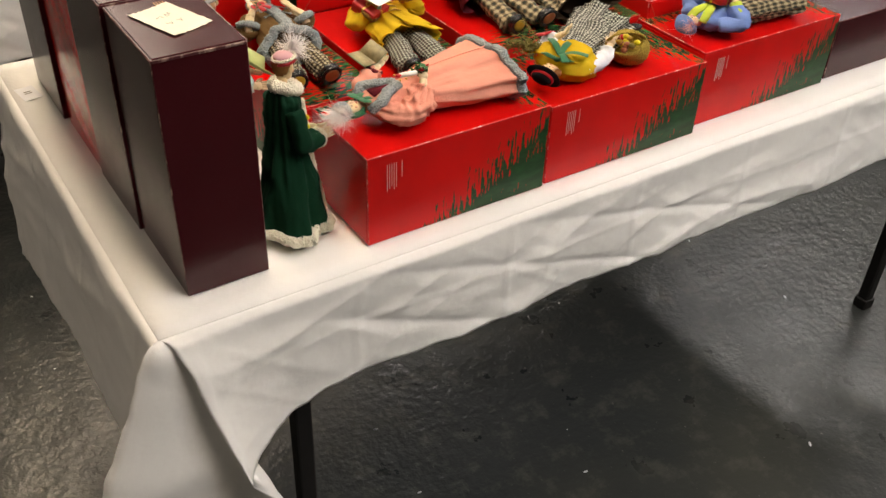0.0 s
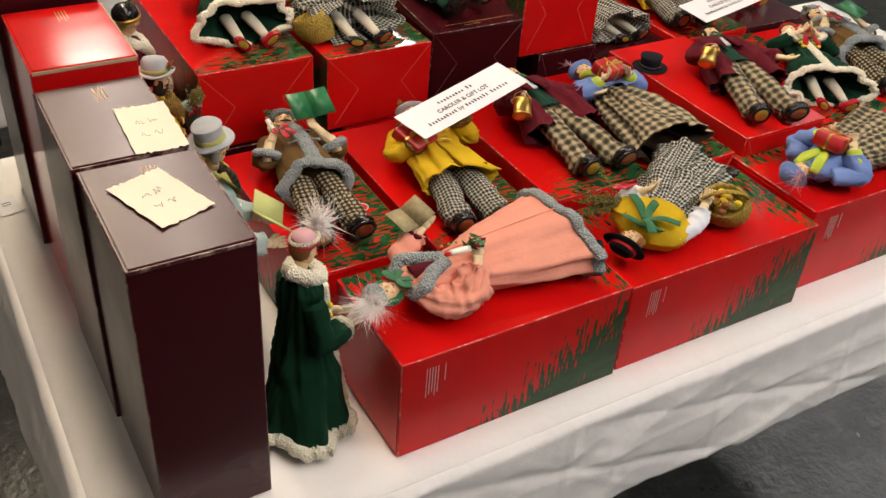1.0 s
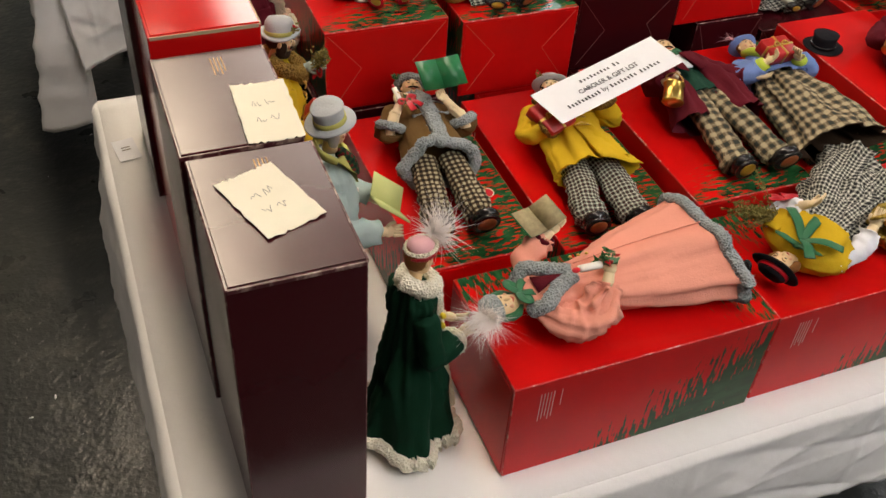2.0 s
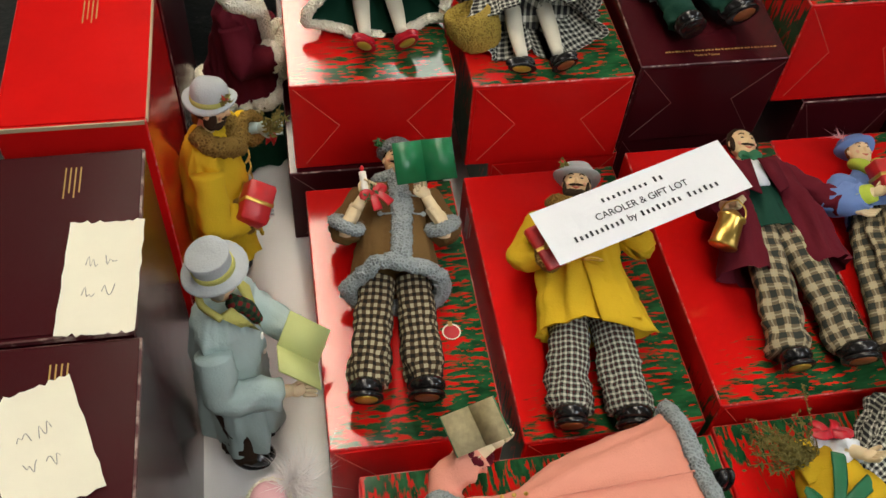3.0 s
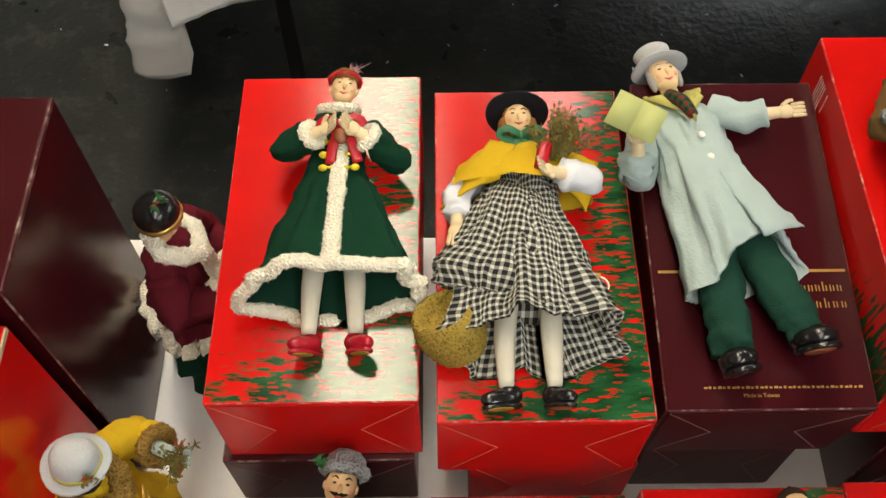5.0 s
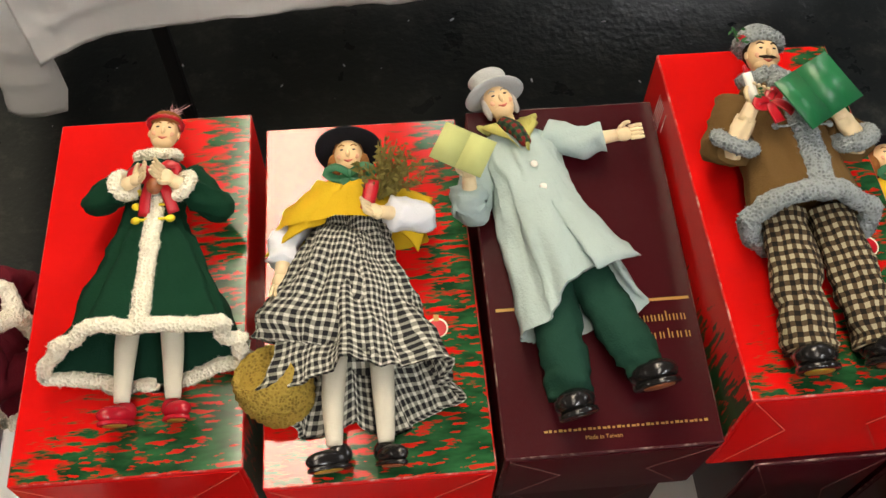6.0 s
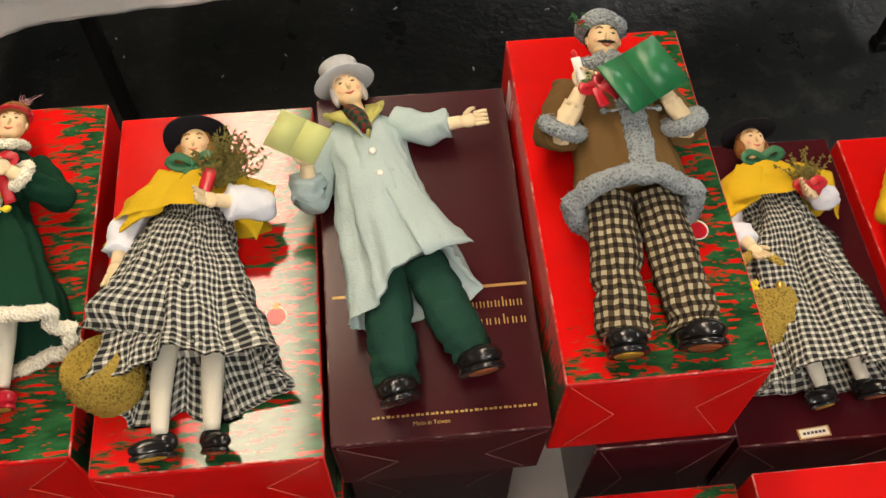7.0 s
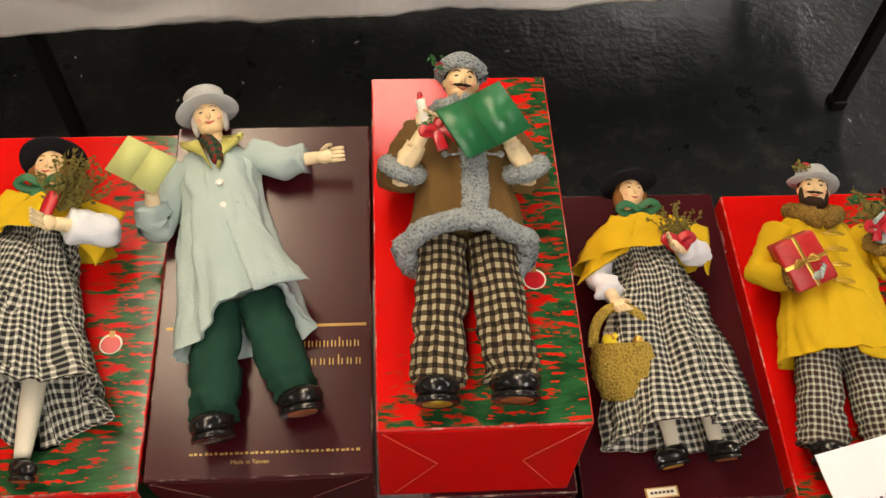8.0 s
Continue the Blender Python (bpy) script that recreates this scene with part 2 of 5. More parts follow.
# ---- mesh helpers ----
def mesh_of(bm, name, mats, smooth=True):
    me = bpy.data.meshes.new(name)
    bm.normal_update()
    bm.to_mesh(me)
    bm.free()
    for m in mats:
        me.materials.append(m)
    if smooth:
        me.polygons.foreach_set("use_smooth", [True] * len(me.polygons))
    return me


def part(name, bm, material, parent=None, label="", smooth=False):
    ob = new(name, mesh_of(bm, name, [material], smooth))
    ob.parent = parent
    return tagged(ob, label)


def block(lo, hi, bevel=0.0, bm=None):
    bm = bm or bmesh.new()
    lo, hi = Vector(lo), Vector(hi)
    got = bmesh.ops.create_cube(bm, size=1, matrix=Matrix.Translation((lo + hi) / 2) @ Matrix.Diagonal((*(hi - lo), 1)))
    if bevel:
        edges = list({e for v in got["verts"] for e in v.link_edges})
        bmesh.ops.bevel(bm, geom=edges, offset=bevel, segments=2, affect="EDGES", profile=0.5)
    return bm


def empty(name, m=None):
    ob = new(name)
    ob.empty_display_size = 0.02
    if m is not None:
        ob.matrix_world = m
    return ob


# ---- setting ----
def setting():
    room = dict(x0=-5.0, x1=7.5, y0=-5.0, y1=8.0, h=3.05)
    r = room
    tagged(part("floor", block((r["x0"], r["y0"], -0.1), (r["x1"], r["y1"], 0)), M["floor"]), "dark grey painted concrete floor, scuffed and semi-glossy", "floor", kind="structure")
    tagged(part("ceiling", block((r["x0"], r["y0"], r["h"]), (r["x1"], r["y1"], r["h"] + 0.1)), M["ceiling"]), "plain pale ceiling of a hall", "ceiling", kind="structure")
    sides = {"wall_west": ((r["x0"] - 0.15, r["y0"], 0), (r["x0"], r["y1"], r["h"])), "wall_east": ((r["x1"], r["y0"], 0), (r["x1"] + 0.15, r["y1"], r["h"])),
             "wall_south": ((r["x0"], r["y0"] - 0.15, 0), (r["x1"], r["y0"], r["h"])), "wall_north": ((r["x0"], r["y1"], 0), (r["x1"], r["y1"] + 0.15, r["h"]))}
    for name, (lo, hi) in sides.items():
        tagged(part(name, block(lo, hi), M["wall"]), "plain painted wall of a hall", "wall", kind="structure")
    # long fluorescent fixtures; (0.12, -0.6), (-3.4, 0.2), (1.4, -2.0), (2.6, 5.2) are added unseen fill
    for tube, places in (("warm_tube", ((-0.08, 2.35),)), ("dim_tube", ((0.12, -0.6), (0.54, 3.6), (-3.4, 0.2))), ("cool_tube", ((1.4, -2.0), (4.3, 1.6), (2.6, 5.2)))):
        first = None
        for x, y in places:
            m = pose(x, y, r["h"])
            if first:
                copy_thing(first, m)
                continue
            first = tagged(empty("ceiling_light", m), "long white fluorescent ceiling fixture, switched on, out of view", "ceiling light", "hall lights")
            part("housing", block((-0.17, -1.22, -0.05), (0.17, 1.22, 0), 0.01), M["ceiling"], first)
            part("diffuser", block((-0.15, -1.2, -0.066), (0.15, 1.2, -0.0505), 0.004), M[tube], first)


setting()


# ---- tables and their cloths ----
def folding_table(m, length, depth, ends=(0.195, 0.11), top=0.735):
    ob = tagged(empty("folding_table", m), "folding trestle table with black metal legs under a white cloth", "table")
    part("tabletop", block((0, 0, top - 0.04), (length, depth, top), 0.012), M["plastic"], ob)
    for x in (ends[0], length - ends[1]):
        for y in (0.07, depth - 0.07):
            bm = block((x - 0.014, y - 0.014, 0.008), (x + 0.014, y + 0.014, top - 0.0405), 0.004)
            leg = part("leg", bm, M["metal_black"], ob)
            part("foot_cap", block((x - 0.018, y - 0.018, 0), (x + 0.018, y + 0.018, 0.03), 0.005), M["metal_black"], leg)
        dx = 0.16 if x < length / 2 else -0.16
        bm = bmesh.new()
        a, b = Vector((x, depth * 0.5, 0.45)), Vector((x + dx, depth * 0.5, top - 0.045))
        w = (b - a).to_track_quat("Z", "Y").to_matrix().to_4x4()
        bmesh.ops.create_cone(bm, cap_ends=True, segments=10, radius1=0.008, radius2=0.008, depth=(b - a).length, matrix=Matrix.Translation((a + b) / 2) @ w)
        part("brace", bm, M["metal_black"], ob)
    return ob


def tablecloth(name, x0, x1, y0, y1, z, hems, label, seed=0.0, folds=(1, 1, 1, 1)):
    """A cloth over a table: hems gives the drop at the front, left, right and back. At each corner the spare cloth hangs out as a pointed fold."""
    front, left, right, back = hems
    r = 0.018
    sides = [((x0, y1), (x0, y0), left, (-1, 0)), ((x0, y0), (x1, y0), front, (0, -1)), ((x1, y0), (x1, y1), right, (1, 0)), ((x1, y1), (x0, y1), back, (0, 1))]
    path = []
    for i, (a, b, drop, out) in enumerate(sides):
        a, b = Vector(a), Vector(b)
        nxt = sides[(i + 1) % 4]
        along = (b - a).normalized()
        prev = Vector(sides[i - 1][3])
        steps = max(8, int((b - a).length / 0.006))
        for j in range(steps):
            f = j / steps
            s = (b - a).length * f
            lean = max(0.0, 1 - s / 0.16) ** 1.6 * folds[i - 1]
            way = Vector(out) * (0.05 + 0.3 * lean) - prev * 0.25 * lean
            path.append((a.lerp(b, f), drop * (1 + 0.3 * folds[i - 1] * max(0.0, 1 - s / 0.2)), way.normalized(), way.length, 0.0))
        # the corner: out to the ridge of the hanging fold, then back behind the next side
        o1, o2 = Vector(out), Vector(nxt[3])
        deep = max(drop, nxt[2], 0.3) * (1 + 0.2 * folds[i])
        for p1, p2, d in ((0.06, 0.0, drop / deep), (0.2, 0.0, 0.8), (0.34, 0.01, 0.92), (0.44, 0.02, 0.99), (0.46, 0.05, 1.0), (0.4, 0.09, 1.0), (0.3, 0.12, 1.0), (0.18, 0.13, 0.99), (0.04, 0.12, 0.98), (-0.12, 0.13, 0.97), (-0.25, 0.16, 0.86), (-0.32, 0.2, 0.74), (-0.33, 0.225, 0.66), (-0.3, 0.225, 0.63)):
            way = (o1 * p1 + o2 * p2) * folds[i]
            path.append((b.copy(), deep * d, way.normalized(), way.length, 1.0))
    rows = 40
    bm = bmesh.new()
    grid = []
    total = 0.0
    last = None
    for p, drop, out, slope, corner in path:
        if last is not None:
            total += (p - last).length + (0.012 if corner else 0)
        last = p
        col = []
        for j in range(rows + 1):
            f = j / rows
            d = drop * f + (0.012 * noise.noise((total * 5, seed, 3.1)) + 0.004 * noise.noise((total * 23, seed, 8.1))) * f
            bend = min(1.0, d / r)
            away = r * math.sin(bend * math.pi / 2) * 0.6 + d * slope
            w = noise.noise((total * 6.0, d * 5.0 + seed, 1.7)) * 0.005 + noise.noise((total * 9.0 + d * 22, d * 16.0, seed)) * 0.0024 + noise.noise((total * 30.0 - d * 25, d * 40.0, seed)) * 0.0013
            # sharp crumples running slantwise, and the pressed creases of the folded cloth
            for k, (fx, fd, high) in enumerate(((2.4, 7.0, 0.005), (3.6, -9.0, -0.0035), (7.5, 14.0, 0.0018), (12.0, -17.0, 0.0012))):
                w += high * max(0.0, 1 - 3.2 * abs(noise.noise((total * fx + d * fd, d * 7 - total * fx * 0.35, seed + 9 + 7 * k)))) ** 2
            near = abs((total + 0.09 + 0.01 * noise.noise((d * 9, seed, 2))) % 0.245 - 0.1225)
            w += 0.002 * max(0.0, 1 - near / 0.007)
            level = abs(d - 0.085 - 0.006 * noise.noise((total * 3, seed, 5)))
            w += 0.0012 * max(0.0, 1 - level / 0.006)
            away += w * min(1.0, d / 0.05)
            q = p + out * away
            col.append(bm.verts.new((q.x, q.y, z - max(0.0, d - r * 0.3 * bend))))
        grid.append(col)
    n = len(grid)
    for i in range(n):
        for j in range(rows):
            a, b = grid[i], grid[(i + 1) % n]
            bm.faces.new((a[j], a[j + 1], b[j + 1], b[j]))
    # the top, with soft wrinkles
    nx, ny = int((x1 - x0) / 0.03), int((y1 - y0) / 0.03)
    rim = 0.0015
    top = [[bm.verts.new((x0 - rim + (x1 - x0 + 2 * rim) * i / nx, y0 - rim + (y1 - y0 + 2 * rim) * j / ny, z + 0.0006 * noise.noise((i * 0.3, j * 0.3, seed)) * (0 < i < nx and 0 < j < ny))) for j in range(ny + 1)] for i in range(nx + 1)]
    for i in range(nx):
        for j in range(ny):
            bm.faces.new((top[i][j], top[i + 1][j], top[i + 1][j + 1], top[i][j + 1]))
    bmesh.ops.remove_doubles(bm, verts=bm.verts[:], dist=0.0002)
    bmesh.ops.recalc_face_normals(bm, faces=bm.faces[:])
    ob = new(name, mesh_of(bm, name, [M["linen"]]))
    thick = ob.modifiers.new("thickness", "SOLIDIFY")
    thick.thickness, thick.offset = 0.0012, -1
    return tagged(ob, label, "tablecloth")


folding_table(pose(-0.295, -0.03, 0), 1.83, 0.82)
tablecloth("tablecloth", -0.3, 1.54, -0.035, 0.795, 0.7385, (0.17, 0.37, 0.2, 0.2), "white tablecloth with pressed creases, hanging in folds over the table", 0.4, (1, 0.7, 0.7, 0.12))
across = pose(-0.34, 1.5, 0, 0, 0, 3.5)
folding_table(across, 1.99, 0.76, (0.2, 0.13))
far_cloth = tablecloth("tablecloth", -0.01, 2.0, -0.01, 0.77, 0.7385, (0.3, 0.46, 0.3, 0.3), "white tablecloth hanging over the table across the aisle", 5.2, (0.3, 0.3, 0.3, 0.3))
far_cloth.matrix_world = across


# ---- cartons ----
def carton(m, w, l, h, kind="red", art=True, creases=True, label=""):
    """A doll's carton. w across, l from its foot to its head, h high; the foot end has a folded flap."""
    ob = tagged(empty("gift_box", m), label, "gift box", "doll boxes")
    bm = bmesh.new()
    bmesh.ops.create_cube(bm, size=1, matrix=Matrix.Translation((w / 2, l / 2, h / 2)) @ Matrix.Diagonal((w, l, h, 1)))
    # slightly bowed panels and dented corners
    for v in bm.verts:
        v.co += Vector((noise.noise(v.co * 31 + Vector(m.translation) * 9), noise.noise(v.co * 29 + Vector(m.translation) * 7), 0)) * 0.0012
    bmesh.ops.bevel(bm, geom=bm.edges[:], offset=0.0011, segments=1, affect="EDGES")
    uv = bm.loops.layers.uv.new("UVMap")
    for f in bm.faces:
        n = f.normal
        if f.calc_area() < 0.0008:
            f.material_index = 1
        elif art and n.z > 0.9:
            f.material_index = 2
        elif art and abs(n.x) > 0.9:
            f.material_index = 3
        for lp in f.loops:
            c = lp.vert.co
            if abs(n.z) > 0.9:
                lp[uv].uv = (c.x * 0.16 / w, c.y)
            elif abs(n.x) > 0.9:
                lp[uv].uv = (c.y, c.z)
            else:
                lp[uv].uv = (c.x, c.z)
    end = M[kind + "_end"] if creases else M[kind]
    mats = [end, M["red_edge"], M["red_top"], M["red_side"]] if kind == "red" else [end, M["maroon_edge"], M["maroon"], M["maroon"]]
    body = new("carton", mesh_of(bm, "carton", mats, False))
    body.parent = ob
    line = M["crease"] if kind == "red" else M["crease_dark"]
    if creases:
        for sx in (0, 1):
            bm = bmesh.new()
            pts = [Vector((0.004, 0, h - 0.004)), Vector((w * 0.29, 0, h * 0.52)), Vector((0.012, 0, 0.008))]
            for a, b in zip(pts, pts[1:]):
                if sx:
                    a, b = Vector((w - a.x, 0, a.z)), Vector((w - b.x, 0, b.z))
                d = (b - a).normalized()
                s = Vector((-d.z, 0, d.x)) * 0.00028
                vs = [bm.verts.new(p + Vector((0, y, 0))) for p in (a - s, b - s, b + s, a + s) for y in (0.0005, -0.0014)]
                for q in ((0, 2, 4, 6), (1, 7, 5, 3), (0, 1, 3, 2), (2, 3, 5, 4), (4, 5, 7, 6), (6, 7, 1, 0)):
                    bm.faces.new([vs[i] for i in q])
            part("flap_crease", bm, line, ob)
        part("end_flap", block((0.004, -0.0008, h * 0.02), (w - 0.004, 0.0004, h - 0.004)), end, ob)
    part("head_flap", block((0.003, l - 0.0004, 0.003), (w - 0.003, l + 0.0009, h - 0.006)), end, ob)
    if kind == "red" and art:
        # small print that runs up the side near the head end
        for i in range(6):
            y = l * 0.9 - 0.0034 * i - (0.005 if i == 5 else 0)
            part("print_bar", block((-0.0005, y - 0.00028, h * (0.58 if i < 5 else 0.66) + 0.003 * (i % 3)), (0.0004, y + 0.00028, h * 0.88)), M["white_ink"], ob)
        # a round ornament among the boughs
        bm = bmesh.new()
        bmesh.ops.create_cone(bm, cap_ends=True, segments=20, radius1=0.0075, radius2=0.0072, depth=0.0006, matrix=Matrix.Translation((w * 0.8, l * 0.36, h + 0.0003)))
        ball = part("printed_ornament", bm, M["berry"], ob)
        bm = bmesh.new()
        bmesh.ops.create_cone(bm, cap_ends=True, segments=20, radius1=0.0086, radius2=0.0084, depth=0.0004, matrix=Matrix.Translation((w * 0.8, l * 0.36 + 0.0006, h + 0.0002)))
        part("ornament_rim", bm, M["note"], ball)
        part("ornament_cap", block((w * 0.8 - 0.002, l * 0.36 + 0.006, h), (w * 0.8 + 0.002, l * 0.36 + 0.0115, h + 0.0007)), M["gold_ink"], ball)
    if not creases:
        # an upright carton: its closed top flap, the raw edge of the tuck, and small print
        part("top_flap", block((0.003, 0.003, h - 0.0004), (w - 0.001, l - 0.003, h + 0.0012), 0.0005), M[kind], ob)
        part("tuck_edge", block((w - 0.0012, 0.002, h - 0.003), (w + 0.0006, l - 0.002, h + 0.0006)), M["board"] if kind == "red" else M["maroon_edge"], ob)
        part("tuck_edge", block((0.002, -0.0006, h - 0.003), (w - 0.002, 0.0008, h + 0.0004)), M["board"] if kind == "red" else M["maroon_edge"], ob)
        for i in range(4):
            part("print_bar", block((w * 0.5 + i * 0.0035, l * (0.72 + 0.03 * (i % 2)), h + 0.0012), (w * 0.5 + i * 0.0035 + 0.0009, l * 0.9, h + 0.0015)), M["gold_ink"], ob)
    return ob


def flat(x0, x1, y0, y1, z0, z1, kind, label, art=True, tilt=0.0, creases=True):
    return carton(pose(x0, y0, z0, tilt), x1 - x0, y1 - y0, z1 - z0, kind, art, creases, label)


T = 0.74
LOW = "{} carton lying flat under another doll box"
# back row, two high
flat(-0.036, 0.128, 0.512, 0.815, T, 0.846, "maroon", LOW.format("dark maroon"))
flat(0.174, 0.316, 0.505, 0.8, T, 0.848, "red", LOW.format("glossy red"))
flat(0.322, 0.458, 0.522, 0.822, T, 0.852, "maroon", LOW.format("dark maroon"))
flat(0.515, 0.628, 0.509, 0.809, T, 0.9, "maroon", LOW.format("dark maroon"))
RED_ON = "glossy red carton with printed evergreen boughs, a doll lying on it"
flat(-0.029, 0.134, 0.518, 0.838, 0.8465, 0.96, "red", RED_ON)
flat(0.147, 0.311, 0.502, 0.82, 0.8485, 0.959, "red", RED_ON)
maroon_back = flat(0.3165, 0.474, 0.516, 0.81, 0.853, 0.967, "maroon", "dark maroon carton with gold lettering, a doll lying on it", tilt=5.0)
flat(0.477, 0.62, 0.513, 0.82, 0.9005, 1.026, "red", RED_ON)
flat(0.637, 0.802, 0.51, 0.81, T, 0.87, "maroon", "dark maroon carton, a doll lying on it")
flat(0.806, 0.965, 0.5, 0.8, T, 0.88, "red", RED_ON)
flat(0.97, 1.13, 0.505, 0.81, T, 0.875, "maroon", "dark maroon carton, a doll lying on it")
# middle row
flat(-0.021, 0.127, 0.185, 0.474, T, 0.86, "red", RED_ON)
flat(0.14, 0.3, 0.172, 0.476, T, 0.86, "red", RED_ON)
flat(0.309, 0.47, 0.175, 0.475, T, 0.88, "red", RED_ON)
flat(0.473, 0.624, 0.178, 0.48, T, 0.876, "red", RED_ON)
flat(0.63, 0.79, 0.17, 0.48, T, 0.9, "red", "glossy red carton with a doll and loose black hat on it", art=False)
flat(0.795, 0.955, 0.175, 0.48, T, 0.88, "red", RED_ON)
flat(0.96, 1.12, 0.18, 0.485, T, 0.875, "red", RED_ON)
# front row, lying along the table's edge
for x1, l, w, h, kind, y in ((0.294, 0.294, 0.154, 0.134, "red", 0.0), (0.606, 0.306, 0.16, 0.127, "red", 0.004), (0.945, 0.325, 0.16, 0.13, "red", 0.022), (1.26, 0.3, 0.15, 0.11, "maroon", 0.03)):
    carton(pose(x1, y, T, 0, 0, 90), w, l, h, kind, True, True, "glossy red carton with printed boughs, lying along the table edge" if kind == "red" else "dark maroon carton lying along the table edge")
# standing row on the short side
UP = "tall {} carton standing upright at the table end"
flat(-0.243, -0.134, 0.02, 0.184, T, 1.055, "maroon", UP.format("maroon"), False, 0, False)
flat(-0.247, -0.138, 0.187, 0.352, T, 1.056, "maroon", UP.format("maroon"), False, 0, False)
flat(-0.244, -0.134, 0.366, 0.53, T, 1.07, "red", UP.format("red"), False, 0, False)
flat(-0.25, -0.133, 0.543, 0.708, T, 1.09, "maroon", UP.format("dark maroon"), False, 0, False)


# ---- dolls: each is one mesh, built lying on its back with x across, y towards the head and z out of its chest ----
class Doll:
    def __init__(self, lying=True, seed=0):
        self.bm, self.mats, self.lying, self.rnd = bmesh.new(), [], lying, random.Random(seed)
        self.uv = self.bm.loops.layers.uv.new("UVMap")
        self.s = seed * 3.7

    def mi(self, name):
        if name not in self.mats:
            self.mats.append(name)
        return self.mats.index(name)

    def vert(self, p):
        p = Vector(p)
        if self.lying:
            p.z = max(p.z * 0.76, 0.0008)
        return self.bm.verts.new(p)

    def surface(self, rings, mat, caps=(True, True), width=None):
        """A skin over rings of points; its cloth runs u round and v along, in metres."""
        i_mat, n = self.mi(mat), len(rings[0])
        vs = [[self.vert(p) for p in r] for r in rings]
        girth = width or max(sum((r[k] - r[k - 1]).length for k in range(n)) for r in rings)
        v0 = 0.0
        for a in range(len(rings) - 1):
            v1 = v0 + sum((rings[a + 1][k] - rings[a][k]).length for k in range(0, n, 3)) / len(range(0, n, 3))
            for k in range(n):
                k2 = (k + 1) % n
                f = self.bm.faces.new((vs[a][k], vs[a][k2], vs[a + 1][k2], vs[a + 1][k]))
                f.material_index = i_mat
                for lp, uv in zip(f.loops, ((k, v0), (k + 1, v0), (k + 1, v1), (k, v1))):
                    lp[self.uv].uv = (uv[0] / n * girth, uv[1])
            v0 = v1
        for end, on in ((0, caps[0]), (-1, caps[1])):
            if on:
                f = self.bm.faces.new(vs[end] if end else vs[0][::-1])
                f.material_index = i_mat
                for lp in f.loops:
                    lp[self.uv].uv = (lp.vert.co.x, lp.vert.co.y)

    def tube(self, pts, radii, mat, seg=14, n=10, fold=0.0, waves=5, caps=(True, True), up=(0, 0, 1), crumple=0.0, shear=0.0, bunch=0.0, lift=0.0, lift_at=2.3):
        """A sweep through pts; radii: one per point, or pairs (across, thick). fold: how strongly it waves towards its end."""
        pts = [Vector(p) for p in pts]
        rad = [Vector(r if isinstance(r, tuple) else (r, r)) for r in radii]
        rings = []
        for j in range(n + 1):
            t = j / n * (len(pts) - 1)
            i = min(int(t), len(pts) - 2)
            f = t - i
            p0, p1, p2, p3 = pts[max(i - 1, 0)], pts[i], pts[i + 1], pts[min(i + 2, len(pts) - 1)]
            p = 0.5 * (2 * p1 + (p2 - p0) * f + (2 * p0 - 5 * p1 + 4 * p2 - p3) * f * f + (3 * p1 - p0 - 3 * p2 + p3) * f ** 3)
            d = ((p2 - p0) * (1 - f) + (p3 - p1) * f).normalized()
            r = rad[i].lerp(rad[i + 1], f)
            side = d.cross(Vector(up))
            side = side.normalized() if side.length > 1e-4 else Vector((1, 0, 0))
            nor = side.cross(d)
            ring = []
            for k in range(seg):
                a = 2 * math.pi * k / seg
                w = 1 + fold * (j / n) ** 1.4 * (math.sin(a * waves + self.s + j * 0.12) + 0.5 * math.sin(a * (waves * 2 + 1) + self.s * 2)) * 0.5
                q = p + side * r.x * math.cos(a) * w + nor * r.y * math.sin(a) * w
                if crumple or bunch:
                    away = (q - p).normalized()
                    # folds that run lengthwise and deepen towards the hem, then small creases
                    long = 0.55 - 2.1 * abs(noise.noise(Vector((math.cos(a) * 1.7 + self.s, math.sin(a) * 1.7, j / n * 1.5))))
                    thin = 0.5 - 2.1 * abs(noise.noise(Vector((math.cos(a) * 4.1, math.sin(a) * 4.1 + self.s, j / n * 2.6))))
                    away *= crumple * ((long * 1.25 + thin * 0.6) * (0.35 + 0.95 * j / n) + 0.5 * noise.noise(q * 42 + Vector((self.s, 0, 0))) + 0.25 * noise.noise(q * 190)) + bunch * (0.5 - 2.2 * abs(noise.noise(Vector((q.x * 34, q.y * 80, q.z * 34 + self.s))))) * (0.45 + (j / n) ** 2)
                    q += away
                q.y += lift * (j / n) ** 3 * max(0.0, math.cos(a - lift_at)) ** 1.5
                q.y += shear * (j / n) ** 3 * (q.z - p.z)
                ring.append(q)
            rings.append(ring)
        self.surface(rings, mat, caps)
        return rings

    def blob(self, c, r, mat, m=None, u=14, v=9, bump=0.0, freq=90.0):
        base = m or Matrix()
        rings = []
        for j in range(v + 1):
            th = math.pi * min(max(j / v, 0.02), 0.98)
            ring = []
            for k in range(u):
                a = 2 * math.pi * k / u
                q = Vector((r[0] * math.sin(th) * math.cos(a), r[1] * math.cos(th), -r[2] * math.sin(th) * math.sin(a)))
                if bump:
                    q *= 1 + bump * noise.noise((q + Vector(c)) * freq + Vector((self.s, 1, 2)))
                ring.append(base @ (Vector(c) + q))
            rings.append(ring)
        self.surface(rings, mat)

    def lathe(self, profile, mat, m, seg=20, wobble=0.0, rib=0.0, ribs=0):
        rings = []
        for r, y in profile:
            ring = []
            for k in range(seg):
                a = 2 * math.pi * k / seg
                w = 1 + rib * math.cos(a * ribs)
                ring.append(m @ Vector((r * w * math.cos(a), y + wobble * math.sin(2 * a + self.s) * r * 8, -r * w * math.sin(a))))
            rings.append(ring)
        self.surface(rings, mat)

